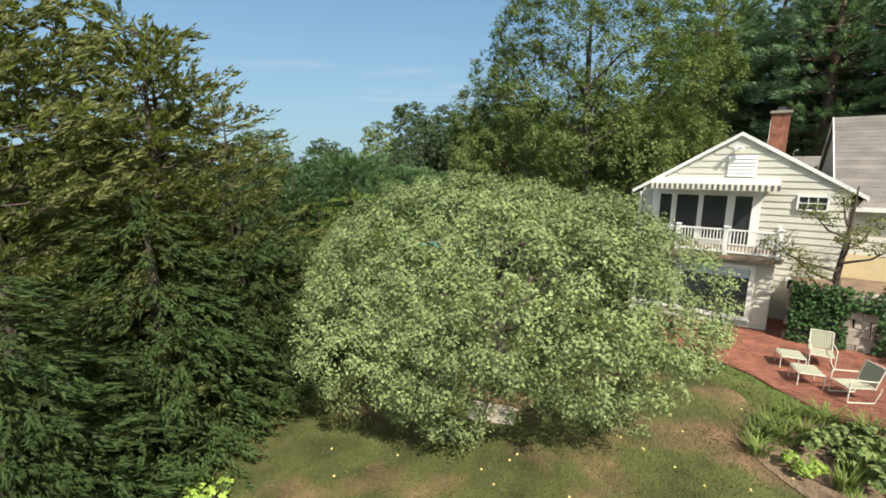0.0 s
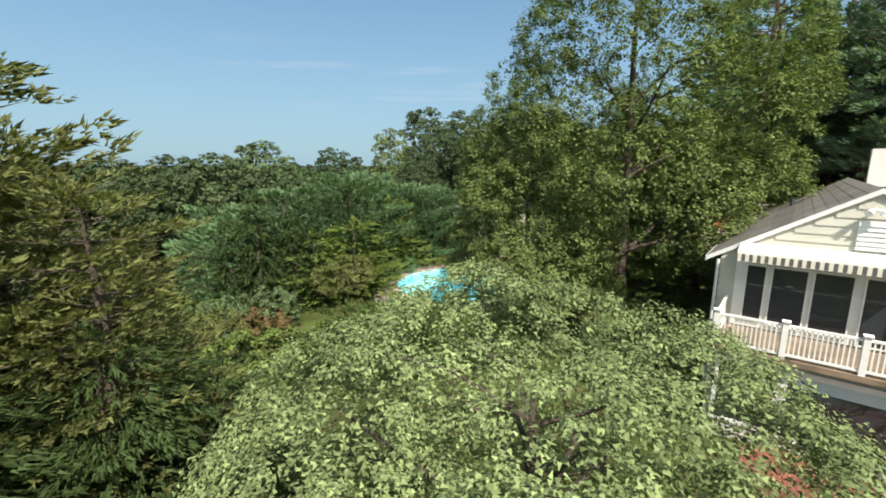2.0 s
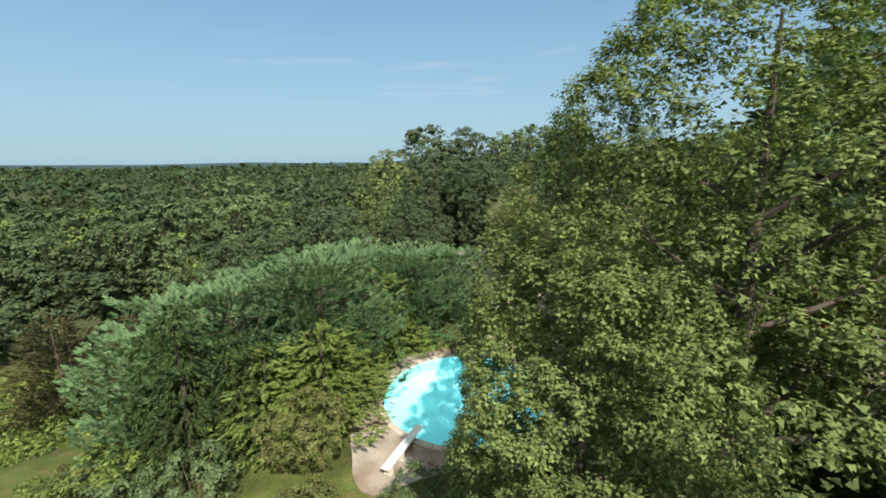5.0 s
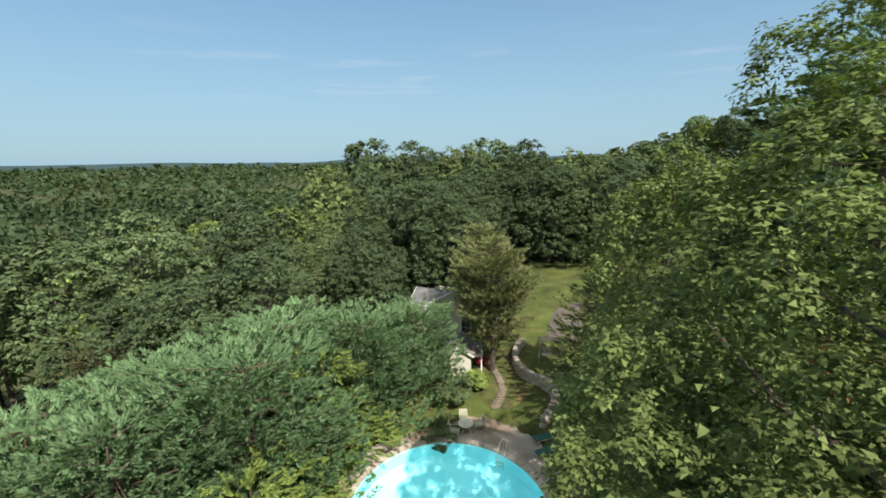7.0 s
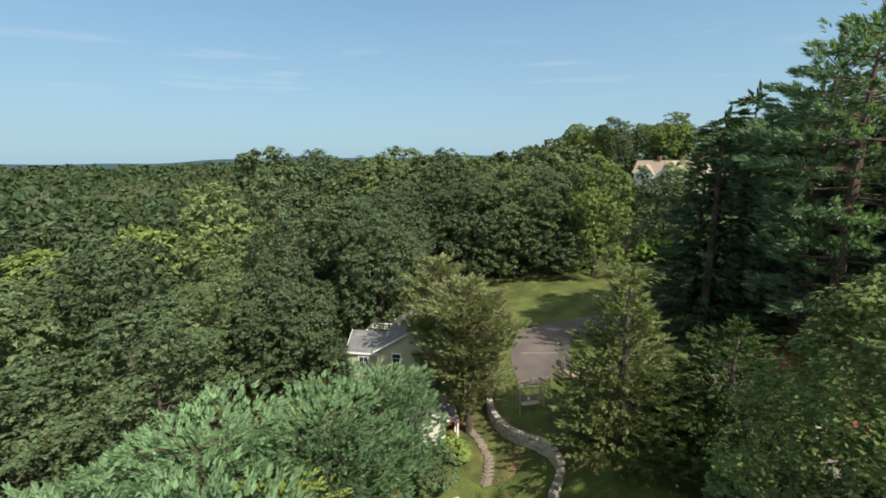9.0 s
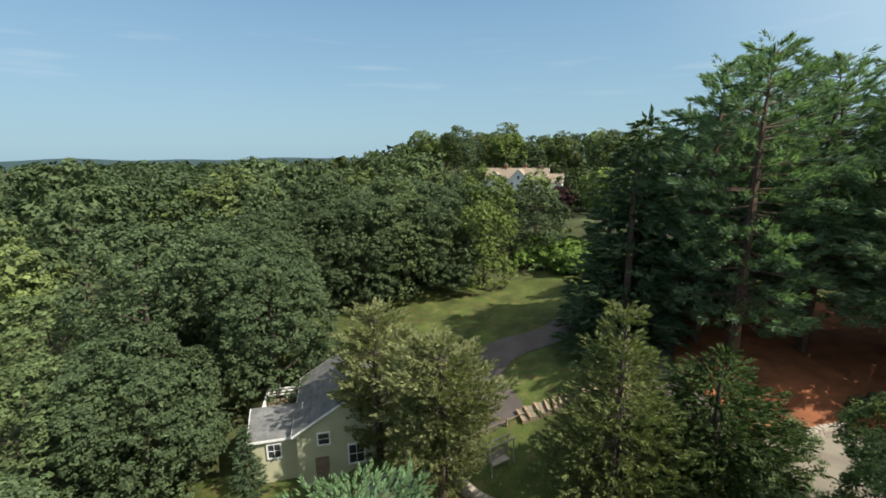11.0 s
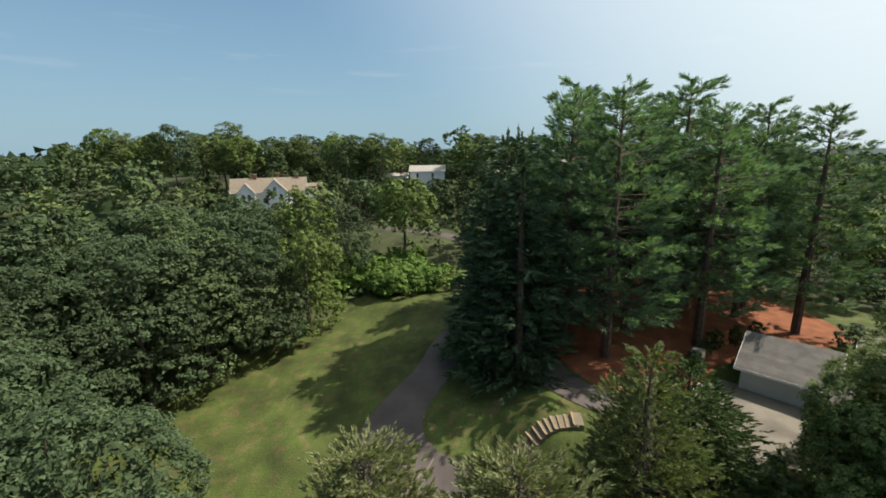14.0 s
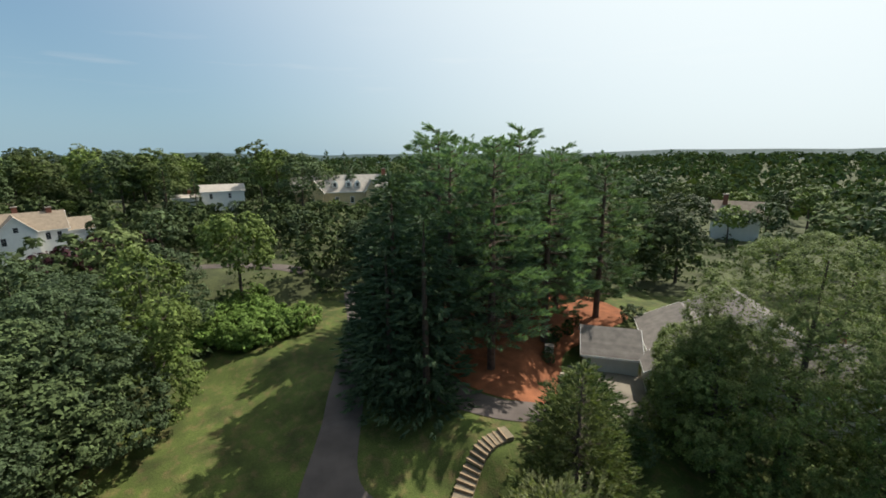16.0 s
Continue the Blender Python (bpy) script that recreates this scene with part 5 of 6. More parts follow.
# ---- patio bricks and furniture ----
brick_me = Shape().box(-0.095, -0.045, 0, 0.095, 0.045, 0.035).mesh("brick", M["brick"])
rr = rg(200)
loose = Shape()
count = 0
rot = Matrix.Rotation(radians(50), 2)
for i in range(-60, 60):
    for j in range(-120, 120):
        q = rot @ Vector((j * 0.1 + 0.0, i * 0.2 + (0.1 if j % 2 else 0.0)))
        x, y = 12 + q.x, 12.5 + q.y
        if not inside(np.array(x), np.array(y), PATIO):
            continue
        m = pose(x, y, gz(x, y) + 0.025 + rr.uniform(0, 0.012), rr.normal(0, 0.8), rr.normal(0, 0.8), 50 + 90 + rr.normal(0, 1.2))
        if 9.2 < x < 12 and 8.6 < y < 11.2 and count < 300:
            ob = new("brick", brick_me)
            ob.matrix_world = m
            ob.parent = patio
            count += 1
        else:
            loose.box(-0.095, -0.045, 0, 0.095, 0.045, 0.035, m)
tagged(part("bricks", loose, M["brick"], patio), kind="stuff")


def chair(m, label, back=True, group="patio seats"):
    c = thing("garden_chair" if back else "footstool", m, label, "chair" if back else "footstool", group)
    r = 0.016
    for x in (-0.31, 0.31):
        if back:
            part("arm_frame", Shape().tube([(x, -0.35, 0.02), (x, 0.32, 0.02), (x, 0.42, 0.3), (x, 0.45, 0.45)], r), M["metal"], c)
            part("arm", Shape().tube([(x, -0.35, 0.02), (x, -0.35, 0.62), (x, -0.28, 0.66), (x, 0.36, 0.62)], r), M["metal"], c)
            part("back_post", Shape().tube([(x * 0.92, 0.3, 0.4), (x * 0.92, 0.47, 0.98)], r), M["metal"], c)
        else:
            part("leg_frame", Shape().tube([(x, -0.3, 0.0), (x, -0.3, 0.38), (x, 0.3, 0.38), (x, 0.3, 0.0)], r), M["metal"], c)
    for i in range(11):
        x = -0.27 + i * 0.054
        part("seat_strap", Shape().box(x - 0.022, -0.33, 0.40, x + 0.022, 0.32, 0.412), M["strap"], c)
        if back:
            part("back_strap", Shape().prism([(x - 0.022, 0.32, 0.45), (x + 0.022, 0.32, 0.45), (x + 0.022, 0.47, 0.96), (x - 0.022, 0.47, 0.96)], (0, 0.012, 0.0)), M["strap"], c)
    part("front_bar", Shape().tube([(-0.31, -0.33, 0.40), (0.31, -0.33, 0.40)], r), M["metal"], c)
    part("rear_bar", Shape().tube([(-0.29, 0.33, 0.40), (0.29, 0.33, 0.40)], r), M["metal"], c)
    if back:
        part("top_bar", Shape().tube([(-0.285, 0.47, 0.98), (0.285, 0.47, 0.98)], r), M["metal"], c)
    return c


CH = "cream tubular metal garden chair with pale straps on the brick patio"
c1 = chair(pose(12.0, 12.75, 0.06, 0, 0, -35), CH)
copy_thing(c1, pose(11.15, 10.75, 0.06, 0, 0, -95))
f1 = chair(pose(10.95, 12.65, 0.06, 0, 0, -25), "cream strapped metal footstool on the brick patio", False)
copy_thing(f1, pose(10.6, 11.6, 0.06, 0, 0, -20))
# ---- poolside furniture
tb = thing("garden_table", pose(2.3, 51.75, -2.72), "round cream metal table beside the pool", "table")
part("tabletop", Shape().prism([(0.55 * math.cos(a * math.tau / 24), 0.55 * math.sin(a * math.tau / 24), 0.70) for a in range(24)], (0, 0, 0.03)), M["metal"], tb)
for a in (45, 135, 225, 315):
    part("leg", Shape().tube([(0.45 * math.cos(radians(a)), 0.45 * math.sin(radians(a)), 0), (0.3 * math.cos(radians(a)), 0.3 * math.sin(radians(a)), 0.70)], 0.02), M["metal"], tb)
for x, y, a in ((1.45, 51.5, 70), (3.3, 52.0, -80), (2.3, 52.65, 0)):
    k = copy_thing(c1, pose(x, y, -2.72, 0, 0, a))
    tagged(k, "cream metal garden chair at the poolside table", group="poolside chairs")


def lounger(m):
    c = thing("sun_lounger", m, "sun lounger with dark green cushion and white frame by the pool", "sun lounger", "sun loungers")
    for x in (-0.3, 0.3):
        part("side_rail", Shape().tube([(x, -0.95, 0.3), (x, 0.35, 0.3), (x, 0.95, 0.72)], 0.02), M["metal"], c)
        part("leg", Shape().tube([(x, -0.8, 0.3), (x, -0.7, 0), (x, -0.2, 0), (x, -0.1, 0.3)], 0.018), M["metal"], c)
        part("leg", Shape().tube([(x, 0.3, 0.3), (x, 0.4, 0), (x, 0.8, 0), (x, 0.85, 0.6)], 0.018), M["metal"], c)
    part("cushion", Shape().prism([(-0.29, -0.95, 0.32), (-0.29, 0.33, 0.32), (-0.29, 0.93, 0.74), (-0.29, 0.90, 0.80), (-0.29, 0.31, 0.39), (-0.29, -0.95, 0.39)], (0.58, 0, 0)), M["green"], c)
    return c


l1 = lounger(pose(7.7, 50.2, -2.72, 0, 0, -75))
copy_thing(l1, pose(7.4, 48.8, -2.72, 0, 0, -68))
hr = thing("handrail", pose(5.6, 53.3, -2.72, 0, 0, 20), "black bent iron handrail by the garden path", "handrail")
for y in (0, 0.5):
    part("rail", Shape().tube([(0, y, 0), (0.05, y, 0.75), (0.5, y, 0.95), (0.7, y, 0.2)], 0.02), M["dark"], hr)

# ---- pool house, swing seat, garden wall, path, steps ----
SH = pose(2.6, 58.3, gz(2.6, 58.3), 0, 0, -12)
shed = thing("pool_house", SH, "small cream pool house with white porch posts", "shed")
gable(shed, -1.1, 1.1, 0, 3.0, -0.4, 2.0, 2.6, "v", M["siding"], M["shingle"], 0.25, (6, 6), name="shed")
boards(shed, -1.1, 1.1, 0.0, 2.55, 0, M["siding"], 0.15, cut=lambda z: (-1.1, 1.1) if z < 2.0 else (-1.1 * (2.6 - z) / 0.6, 1.1 * (2.6 - z) / 0.6))
part("porch_roof", Shape().prism([(1.1, -0.2, 2.0), (2.1, -0.2, 1.75), (2.1, -0.2, 1.83), (1.1, -0.2, 2.1)], (0, 3.2, 0)), M["shingle"], shed)
for v in (0.0, 1.0, 2.0, 2.9):
    part("post", Shape().box(1.95, v - 0.05, -0.4, 2.05, v + 0.05, 1.8), M["white"], shed)
SW = pose(10.6, 58.0, gz(10.6, 58.0), 0, 0, -12)
sw = thing("swing_seat", SW, "weathered timber swing seat hanging in a frame", "swing seat")
for x in (-0.95, 0.95):
    for y in (-0.45, 0.45):
        part("post", Shape().tube([(x, y, -0.1), (x, y * 0.6, 1.95)], 0.05, 5), M["greywood"], sw)
part("top_beam", Shape().box(-1.1, -0.28, 1.9, 1.1, -0.2, 2.0), M["greywood"], sw)
part("top_beam", Shape().box(-1.1, 0.2, 1.9, 1.1, 0.28, 2.0), M["greywood"], sw)
part("seat", Shape().box(-0.7, -0.25, 0.5, 0.7, 0.25, 0.56), M["greywood"], sw)
for i in range(7):
    part("back_slat", Shape().box(-0.68 + i * 0.2, 0.25, 0.56, -0.52 + i * 0.2, 0.29, 1.1), M["greywood"], sw)
for x in (-0.65, 0.65):
    part("chain", Shape().tube([(x, 0, 0.55), (x, 0, 1.9)], 0.012, 4), M["dark"], sw)
fence = thing("rail_fence", Matrix(), "low weathered timber rail fence above the garden wall", "fence")
fp = [(11.2, 61.0), (12.4, 60.6), (13.8, 59.9), (15.2, 59.2)]
for i, (x, y) in enumerate(fp):
    part("post", Shape().box(x - 0.06, y - 0.06, gz(x, y) - 0.2, x + 0.06, y + 0.06, gz(x, y) + 0.65), M["wood"], fence)
    if i:
        a, b = fp[i - 1], fp[i]
        for h in (0.5,):
            part("rail", Shape().tube([(*a, gz(*a) + h), (*b, gz(*b) + h)], 0.035, 5), M["wood"], fence)


def rough_stone(rng, lx, ly, lz):
    """A hewn block with knocked-off edges."""
    v = [Vector((sx * lx / 2 * rng.uniform(0.86, 1), sy * ly / 2 * rng.uniform(0.86, 1), z * lz)) for z in (0, 0.72, 1) for sx, sy in ((-1, -1), (1, -1), (1, 1), (-1, 1))]
    for q in v[8:]:
        q.x *= 0.86
        q.y *= 0.86
    return Shape().add(v, [(3, 2, 1, 0), (8, 9, 10, 11)] + [(k * 4 + i, k * 4 + (i + 1) % 4, k * 4 + 4 + (i + 1) % 4, k * 4 + 4 + i) for k in (0, 1) for i in range(4)])


def stone_wall(name, pts, height_, width, label, seed, lx=0.55, courses=3, base=None):
    rng = rg(seed)
    w = thing(name, Matrix(), label, "stone wall")
    meshes = [rough_stone(rng, lx * 1.0, width * 1.0, height_ / courses * 1.05).mesh("stone", M["stone"]) for _ in range(6)]
    line = smooth_line(pts, per=12)
    for c in range(courses):
        pos, target = 0.0, (c % 2) * lx * 0.5
        for a, b in zip(line[:-1], line[1:]):
            L = (b - a).length
            while pos + L >= target:
                q = a.lerp(b, (target - pos) / L)
                z = (gz(q.x, q.y) if base is None else base(q.x, q.y)) - 0.12
                ob = new("stone", meshes[int(rng.integers(0, 6))])
                ob.parent = w
                ob.matrix_world = pose(q.x, q.y, z + c * height_ / courses, rng.normal(0, 2), rng.normal(0, 2), math.degrees(math.atan2(b.y - a.y, b.x - a.x)) + rng.normal(0, 3))
                target += lx * rng.uniform(0.9, 1.05)
            pos += L
    return w


stone_wall("garden_wall", [(9.1, 61.4), (7.9, 59.4), (7.6, 57.4), (8.2, 55.2), (8.9, 53.4), (8.9, 51.8), (7.6, 50.9)], 1.0, 0.5, "curving dry stone garden wall with flat cap stones", 210, 0.36, 4, base=lambda x, y: gz(x, y) - 0.1)
stone_wall("court_wall", [(21.6, 45.8), (23.2, 44.3), (25.2, 43.2), (26.6, 42.2)], 0.75, 0.5, "rough fieldstone retaining wall beside the court", 211, 0.42)
path = thing("garden_path", Matrix(), "narrow flagstone path through the grass", "path", kind="structure")
for i, q in enumerate(smooth_line([(5.0, 54.2), (5.9, 55.6), (6.0, 57.4), (5.6, 59.0)], per=7)):
    ob = part("flagstone", rough_stone(rg(220 + i), 0.75, 0.5, 0.05), M["pathstone"], path)
    ob.matrix_world = pose(q.x, q.y, gz(q.x, q.y) + 0.0, 0, 0, 15 * math.sin(i * 3.0))
steps = thing("garden_steps", Matrix(), "curving flight of timber-edged garden steps up the bank", "steps")
ln = smooth_line([(15.0, 59.5), (16.7, 58.3), (17.65, 57.2), (18.25, 56.1), (18.55, 54.9), (18.6, 53.6)], per=3)
for i, (a, b) in enumerate(zip(ln[:-1], ln[1:])):
    z = max(0.5 + 3.1 * i / (len(ln) - 2), gz((a.x + b.x) / 2, (a.y + b.y) / 2) + 0.12)
    ang = math.degrees(math.atan2(b.y - a.y, b.x - a.x)) - 90
    L = (b - a).length
    st = part("step", Shape().box(-0.75, 0.0, z - 0.8, 0.75, L + 0.25, z), M["tread"], steps)
    st.matrix_world = pose(a.x, a.y, 0, 0, 0, ang)
    ed = part("edging_timber", Shape().box(-0.78, -0.14, z - 0.22, 0.78, 0.0, z + 0.02), M["timber"], steps)
    ed.matrix_world = pose(a.x, a.y, 0, 0, 0, ang)
bush(rg(360), "flowering_bush", 0.55, 0.9, 500, 0.07, "redflower", "small bush of bright red flowers by the pool house", at(4.9, 59.3))
bush(rg(361), "shrub", 0.9, 1.1, 1200, 0.07, "lime", "lime green shrub beside the pool house", at(3.7, 57.0))
rockery = [(1.4, 28.9, 1.1), (2.2, 25.0, 1.2), (0.4, 30.2, 0.7), (2.7, 30.6, 0.8), (1.3, 10.3, 0.9)]
for i, (x, y, k) in enumerate(rockery):
    ob = alone("boulder", rough_stone(rg(230 + i), k * 1.5, k, 0.24), M["stone"], "pale weathered boulder set in the lawn", "rock", "boulders in the lawn")
    ob.matrix_world = pose(x, y, gz(x, y) - 0.16, 0, 0, 40 * i)

# ---- cottage ----
COT = pose(-1.3, 70.1, 0, 0, 0, -30)
cot = thing("cottage", COT, "sage green cottage with grey shingle roof and white railed deck", "cottage")
gable(cot, 0.1, 3.2, 0.1, 4.0, -3.4, 0.95, 2.1, "u", M["sage"], M["shingle_light"], 0.2, (7, 7))
gable(cot, 3.2, 9.6, -0.9, 6.6, -3.4, 1.7, 3.6, "v", M["sage"], M["shingle_light"], 0.3, (14, 14))
window(cot, 1.15, 1.95, -0.55, 0.45, 0.1, 2, 2, 0.1)
window(cot, 4.6, 5.3, 0.6, 1.4, -0.9, 1, 2, 0.1)
window(cot, 6.6, 7.6, -1.2, 0.2, -0.9, 2, 2, 0.1)
part("door", Shape().box(4.3, -0.97, -2.4, 5.2, -0.9, -0.4), M["wood"], cot)
dk = part("deck", Shape().box(0.2, 4.0, -0.2, 3.15, 6.9, 0.0), M["wood"], cot, "brown timber deck")
for i in range(3):
    part("rail", Shape().box(0.2, 6.84, 0.35 + i * 0.27, 3.15, 6.9, 0.47 + i * 0.27), M["white"], dk)
    part("rail", Shape().box(0.2, 4.0, 0.35 + i * 0.27, 0.26, 6.9, 0.47 + i * 0.27), M["white"], dk)
for u, v in ((0.23, 4.1), (0.23, 5.5), (0.23, 6.87), (1.7, 6.87), (3.1, 6.87)):
    part("post", Shape().box(u - 0.05, v - 0.05, -3.4, u + 0.05, v + 0.05, 1.0), M["white"], dk)

# ---- houses beyond ----
def far_house(m, blocks, wall, roof, label, wins=(), chimneys=(), dormers=()):
    h = thing("far_house", m, label, "house")
    for u0, u1, v0, v1, ze, zr, al in blocks:
        gable(h, u0, u1, v0, v1, -4, ze, zr, al, M[wall], M[roof], 0.5, (0, 0), 0.2)
    for u0, u1, z0, z1, v in wins:
        window(h, u0, u1, z0, z1, v, 2, 2, 0.15)
    for u, v, z in chimneys:
        c = part("chimney", Shape().box(u - 0.6, v - 0.6, 2, u + 0.6, v + 0.6, z), M["chimney"], h)
        part("cap", Shape().box(u - 0.75, v - 0.75, z, u + 0.75, v + 0.75, z + 0.2), M["stone"], c)
    for u, v, z in dormers:
        d = part("dormer", Shape().prism([(u - 1, v, z), (u + 1, v, z), (u + 1, v, z + 1.5), (u, v, z + 2.4), (u - 1, v, z + 1.5)], (0, 3, 0)), M["white"], h)
        window(d, u - 0.45, u + 0.45, z + 0.3, z + 1.5, v, 2, 2, 0.1)
    return h


def facing(x, y, z):
    """Turned so that the front looks back at the hill."""
    return pose(x, y, z, 0, 0, math.degrees(math.atan2(y - 66, x + 9)) - 90)


far_house(facing(84, 112, 11.2) @ Matrix.Scale(0.62, 4), ((-14, 12, 0, 9, 4, 8.5, "u"), (-3, 5, -4, 4, 4.2, 8.3, "v"), (-12, -6, -2, 4, 3.6, 7.0, "v"), (12, 18, 2, 9, 3, 6, "u")), "white", "shingle_brown", "large white shingled house with tan roofs among trees", ((-2.2, -1.2, 1, 3, -4), (0.5, 1.5, 4.2, 5.6, -4), (2.6, 3.6, 1, 3, -4), (-10.5, -9.5, 1, 3, -2), (-8.5, -7.5, 1, 3, -2), (7, 8, 1, 3, 0), (9.5, 10.5, 1, 3, 0)), ((-6, 4.5, 10), (2, 6, 10.2), (9, 4.5, 9.6)))
far_house(facing(140, 49, 8.6), ((-16, 16, 0, 10, 5, 10, "u"), (-12, -6, -3, 4, 5, 9, "v"), (8, 12, -2, 4, 5, 8.6, "v")), "tan", "shingle_pale", "long pale-roofed house with white dormers and brick chimneys", ((-10, -9, 1, 3, -3), (-2, -1, 1, 3, 0), (3, 4, 1, 3, 0)), ((-8, 5, 12), (15, 5, 12)), ((-2, 0.6, 6.2), (2.5, 0.6, 6.2), (5.5, 0.6, 6.2)))
far_house(facing(131, 84, 13.0) @ Matrix.Scale(0.7, 4), ((-8, 8, 0, 8, 4, 6.4, "u"), (-18, -9, -4, 3, 2.2, 3.2, "u")), "white", "shingle_pale", "low white house with a pale roof among spruces", ((-5, -4, 1, 3, 0), (2, 3, 1, 3, 0)), ((-12, 0, 5),))
far_house(facing(76, -54, 2.0), ((-6, 6, 0, 8, 6, 9, "u"),), "white", "shingle_brown", "white two-storey house with a brown roof and brick chimney", ((-4.5, -3.5, 3.5, 5, 0), (-1, 0, 3.5, 5, 0), (2.5, 3.5, 3.5, 5, 0)), ((-3, 3, 11),))

# ---- planting near the house ----
alone("dry_lawn", bm_mesh("dry_lawn", drape(outline2([(-6.5, 2), (-6.8, 8), (-5.2, 11.5), (-2, 12.6), (3, 12.8), (7.6, 12.2), (8.2, 10.2), (6.9, 8.7), (7.2, 6.6), (8.6, 4), (8, 1), (0, 0)]), 0.012, 1.0), M["drylawn"]), None, "thin dry lawn with bare brown patches under the fruit tree", "lawn", kind="structure")
alone("dry_grass", bm_mesh("dry_grass", drape(outline2([(4.2, 54.6), (6.4, 53.7), (8.0, 54.6), (7.2, 57.6), (8.2, 60.6), (5.6, 61.4), (4.3, 58.4)]), 0.012, 1.0), M["drylawn"]), None, "thin yellowed grass inside the curving stone wall", "lawn", kind="structure")


def blades(rng, name, R, n, L, w, material, label, m, arch=0.6, category="plant", group=""):
    """A clump of arching strap leaves."""
    t = thing(name, m, label, category, group)
    s = Shape()
    for i in range(n):
        a, rad, l = rng.uniform(0, math.tau), R * 0.45 * math.sqrt(rng.random()), L * rng.uniform(0.6, 1.1)
        bx, by = rad * math.cos(a), rad * math.sin(a)
        a += rng.normal(0, 0.6)
        dx, dy = math.cos(a), math.sin(a)
        pts = [(bx + dx * l * arch * f * f, by + dy * l * arch * f * f, l * (f - 0.45 * arch * f * f)) for f in (0, 0.4, 0.75, 1)]
        ws = [w * 0.7, w, w * 0.8, 0.0]
        v = []
        for p, q in zip(pts, ws):
            v += [(p[0] - dy * q, p[1] + dx * q, p[2]), (p[0] + dy * q, p[1] - dx * q, p[2])]
        s.add(v, [(0, 1, 3, 2), (2, 3, 5, 4), (4, 5, 7, 6)])
    part("leaves", s, M[material], t)
    return t


DL = "clump of arching green daylily leaves in the border"
d1 = blades(rg(300), "daylily", 0.5, 90, 0.6, 0.012, "bright", DL, at(7.4, 9.0), group="border plants")
for i, (x, y) in enumerate(((8.0, 9.5), (8.7, 9.8), (9.4, 9.6), (7.0, 8.5), (10.1, 9.2), (7.9, 8.9), (8.6, 9.2))):
    place(d1, x, y, 50 * i, 0.9 + 0.1 * (i % 3))
d2 = bush(rg(301), "hosta", 0.55, 0.42, 620, 0.075, "sagegreen", "broad grey-green leaved perennial in the border", at(8.6, 8.4), "plant", 0.7, 8)
for i, (x, y) in enumerate(((9.2, 8.6), (9.8, 8.3), (9.1, 7.8), (10.3, 7.7), (9.8, 7.3), (10.8, 7.0), (8.9, 7.2))):
    place(d2, x, y, 60 * i, 1.0 + 0.1 * (i % 3))
d3 = bush(rg(302), "hosta", 0.4, 0.33, 320, 0.065, "lime", "lime green hosta at the border's edge", at(7.5, 7.9), "plant", 0.6, 6)
d4 = blades(rg(303), "iris", 0.45, 80, 0.55, 0.014, "bright", "upright green iris leaves in the border", at(7.9, 7.4), 0.3)
place(d4, 8.4, 7.8, 90, 1.0), place(d4, 7.6, 6.8, 30, 0.9), place(d3, -4.9, 7.8, 10, 1.2), place(d4, -5.2, 7.2, 10, 0.8)
alone("border_soil", bm_mesh("border_soil", drape(outline2([(6.9, 8.7), (8.2, 9.8), (9.9, 9.6), (11.4, 8.2), (11.6, 6), (9, 5.4), (7.3, 6.6)]), 0.02, 1.0), M["soil"]), None, "bare brown soil of the flower border", "soil", kind="structure")
# slim tree and ivy beside the patio
orn = thing("ornamental_tree", at(13.5, 13.9), "slim crooked tree with sparse brownish green leaves beside the patio", "tree")
s = Shape()
s.tube([(0, 0, -0.3), (0.15, 0.2, 1.2), (0.1, 0.5, 2.5), (0.35, 0.6, 4.0), (0.3, 0.5, 5.6)], [0.16, 0.13, 0.10, 0.07, 0.02], 7)
tips = []
for a, z, L in ((200, 2.0, 2.0), (170, 2.7, 2.3), (230, 3.2, 1.8), (20, 3.4, 1.6), (190, 3.9, 1.6), (300, 3.0, 1.4), (60, 4.3, 1.2), (150, 2.3, 1.5)):
    dx, dy = math.cos(radians(a)), math.sin(radians(a))
    e = Vector((0.2 + dx * L, 0.5 + dy * L, z + 0.9))
    s.tube([(0.12, 0.45, z), (0.2 + dx * L * 0.5, 0.5 + dy * L * 0.5, z + 0.25), e], [0.05, 0.035, 0.01], 5)
    tips += [e, Vector((0.2 + dx * L * 0.6, 0.5 + dy * L * 0.6, z + 0.6))]
part("trunk", s, M["bark"], orn)
C = np.array([t[:] for t in tips])
P, A, B = crown_leaves(rg(304), C, np.full(len(C), 0.42), 1700, 0.06, 0.5)
part("crown", quads("crown", P, A, B, M["cedar"], 0.25), None, orn)
bank = tagged(part("terrace", Shape().prism([(5.9, -2.2, -0.6), (19, -2.2, -0.6), (19, -2.2, 1.9), (5.9, -2.2, 1.9)], (0, 3.15, 0)), M["soil"]), "raised earth terrace behind the stone wall of the house", "terrace", kind="structure")
bank.matrix_world = HOUSE
stone_wall("retaining_wall", [(HOUSE @ Vector((u, -2.35, 0))).xy for u in (5.9, 8, 10, 12.5)], 2.05, 0.42, "rough fieldstone retaining wall with ivy beside the patio", 212, 0.40, 7, base=lambda x, y: 0.1)
hd = thing("ivy", HOUSE @ pose(5.9, -2.6, 0), "dark green ivy hanging over the stone wall", "ivy")
r = rg(305)
P = np.concatenate([r.uniform((-0.1, -0.22, -0.1), (1.5, 0.12, 2.25), (3600, 3)), r.uniform((1.4, -0.18, 1.45), (6.2, 0.3, 2.15), (2600, 3)), r.uniform((2.2, -0.2, 0.0), (3.0, 0.1, 1.6), (700, 3))])
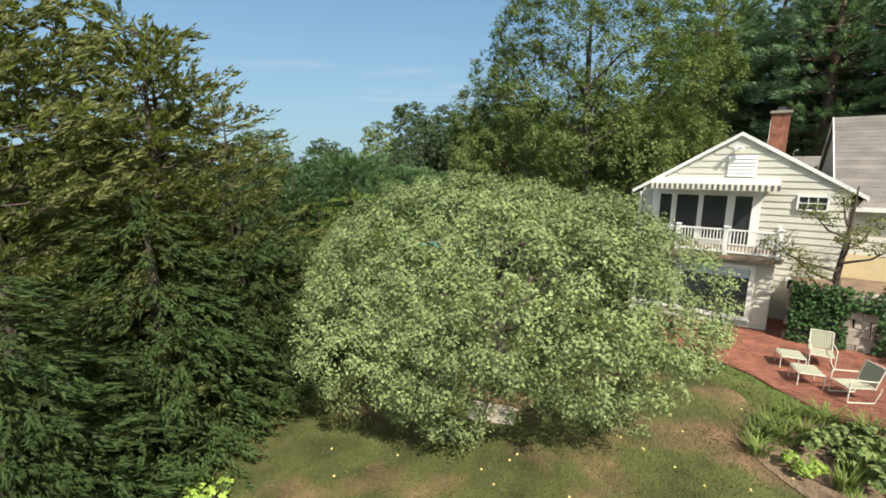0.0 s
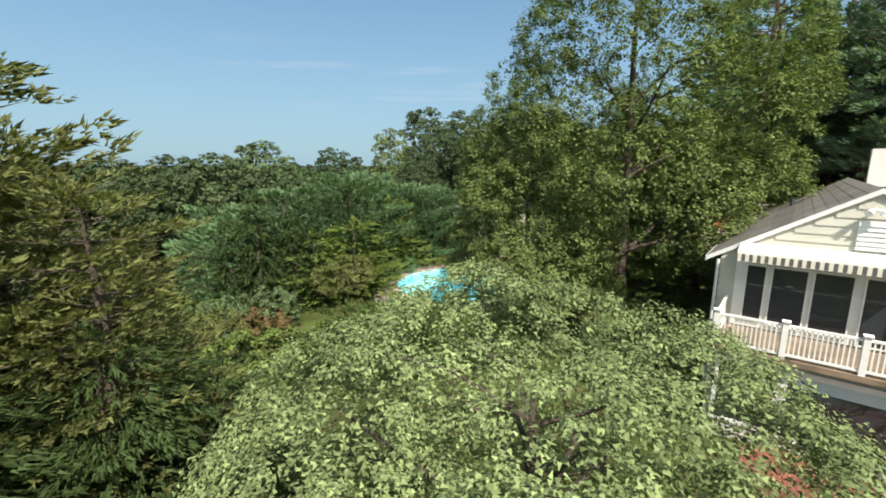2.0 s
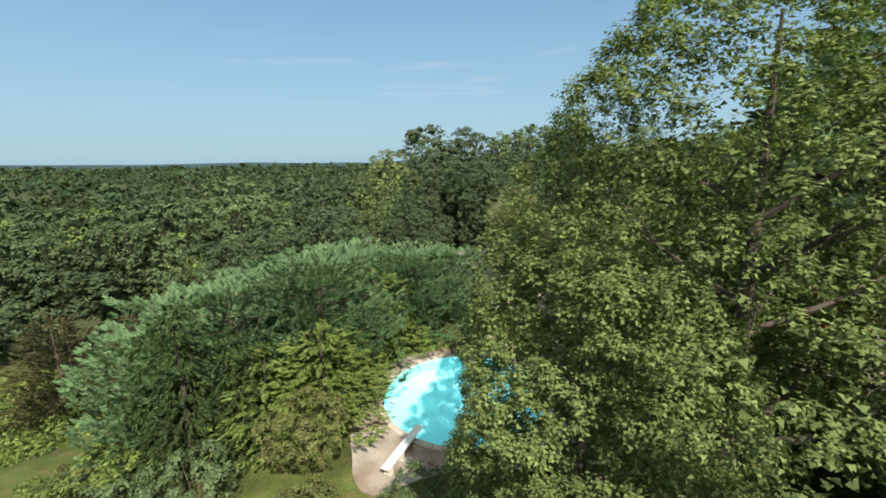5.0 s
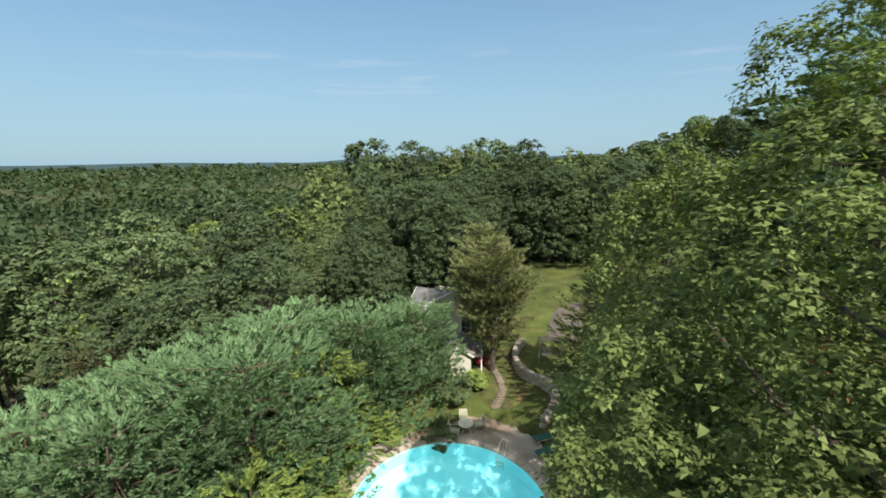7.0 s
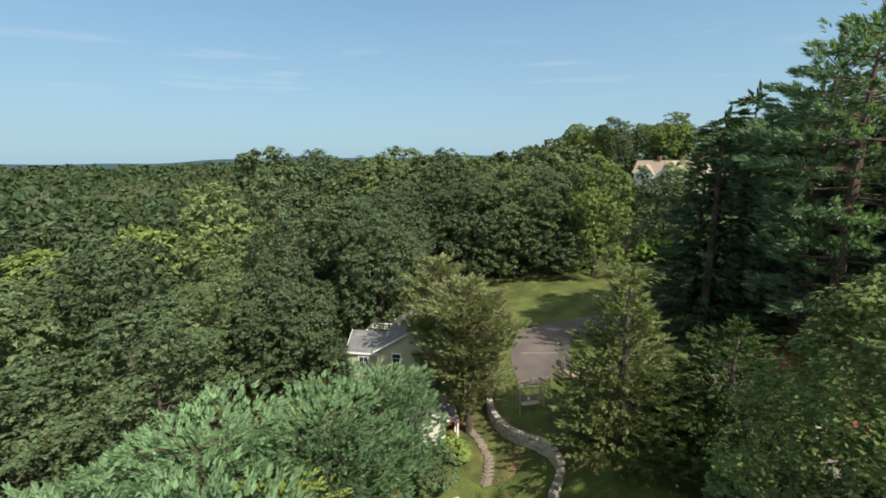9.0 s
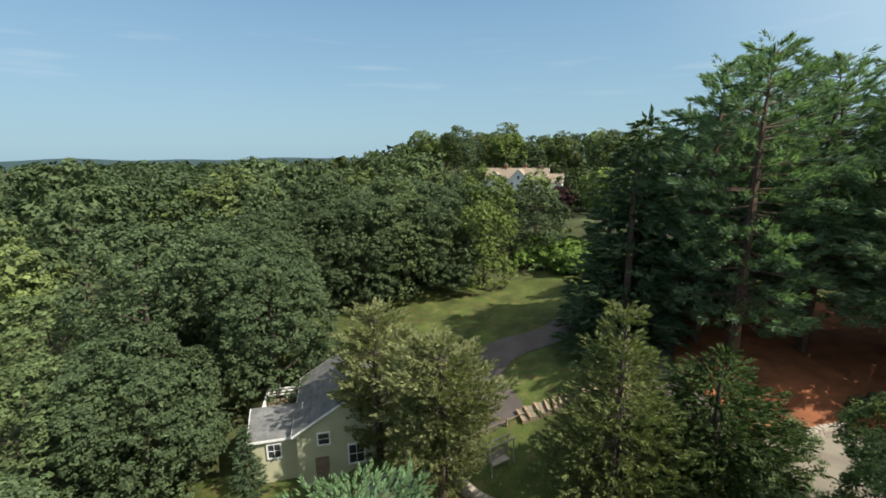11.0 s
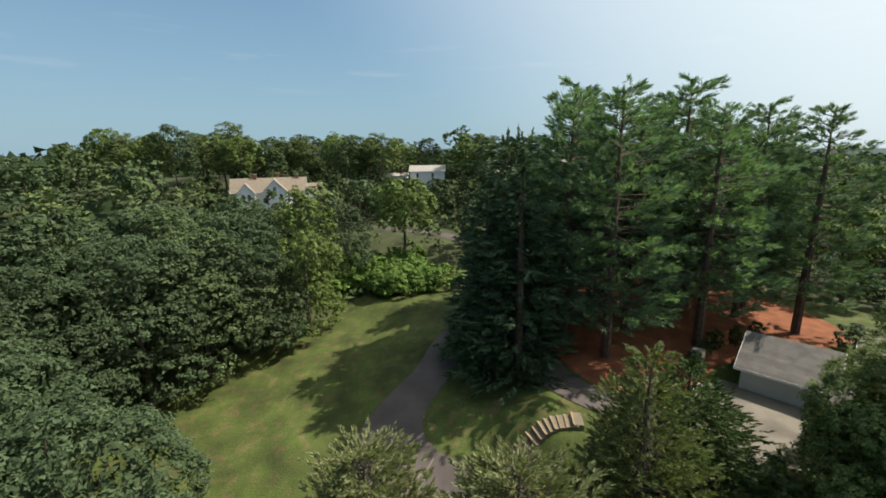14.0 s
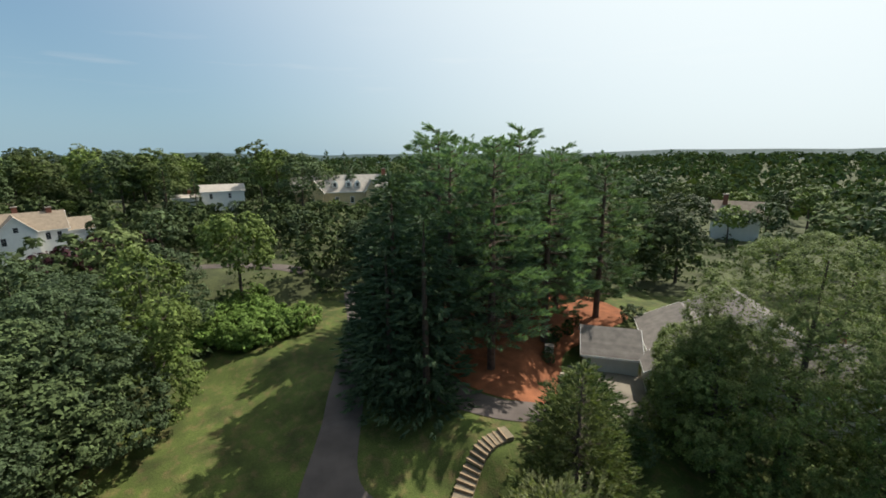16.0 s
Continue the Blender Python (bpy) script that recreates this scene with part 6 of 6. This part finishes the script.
keep = r.random(len(P)) < 0.35 + 0.9 * np.array([noise.noise(Vector(p) * 1.6) for p in P]) + 0.35
P = P[keep]
n = len(P)
nr = unit(r.normal(size=(n, 3)) * 0.7 + np.array([0, -0.9, 0.5]))
t_ = unit(np.cross(nr, r.normal(size=(n, 3))))
part("foliage", quads("foliage", P, t_ * 0.062, np.cross(nr, t_) * 0.05, M["ivy"], 0.2), None, hd)
for i, (x, y, R_, H_) in enumerate(((16.0, 12.2, 1.6, 2.0), (15.2, 9.6, 1.5, 1.6), (17.2, 14.0, 1.8, 2.6), (13.6, 7.2, 1.4, 1.3))):
    bush(rg(310 + i), "shrub", R_, H_, 2600, 0.07, "ivy", "dark shaded evergreen shrub beside the patio", at(x, y))
# clipped box balls and a utility box by the garage
bx = bush(rg(320), "box_ball", 0.8, 1.4, 2200, 0.05, "oak", "clipped round box bush by the court", at(30.6, 41.2), lumps=20, gap=0.3)
for x, y in ((32.4, 39.6), (33.6, 38.8), (29.4, 42.0)):
    place(bx, x, y, x * 40, 0.95)
ub = thing("utility_box", pose(31.6, 40.4, gz(31.6, 40.4), 0, 0, 50), "pale grey metal utility box among box bushes", "utility box")
part("case", Shape().box(-0.5, -0.45, 0, 0.5, 0.45, 1.0), M["metal"], ub)
part("lid", Shape().box(-0.53, -0.48, 1.0, 0.53, 0.48, 1.05), M["stone"], ub)
# fallen fruit
ap = bmesh.new()
bmesh.ops.create_uvsphere(ap, u_segments=8, v_segments=6, radius=0.03)
for v in ap.verts:
    v.co.z *= 0.9
ame = bm_mesh("fallen_apple", ap, M["fruit"])
rr = rg(330)
for i in range(34):
    x, y = rr.uniform(-3.0, 8.0), rr.uniform(6.2, 10.6)
    o = new("fallen_apple", ame)
    o.location = (x, y, gz(x, y) + 0.02)
    tagged(o, "small yellow fallen apple on the grass", "apple", "fallen apples")

# grass blades on the near lawn
r = rg(340)
n = 26000
x, y = r.uniform(-5.5, 9.5, n), r.uniform(5.5, 13.5, n)
P = np.stack([x, y, np.array([gz(a, b) for a, b in zip(x, y)])], 1)
d_ = unit(np.stack([r.normal(0, 1.1, n), r.normal(0, 1.1, n), np.ones(n)], 1))
sd = unit(np.cross(d_, r.normal(size=(n, 3))))
h = r.uniform(0.03, 0.075, (n, 1))
tagged(new("grass_blades", needles("grass_blades", P + d_ * h * 0.8, d_ * h, sd * 0.010, M["blade"])), "short uneven lawn grass with dry tips", "grass", kind="stuff")
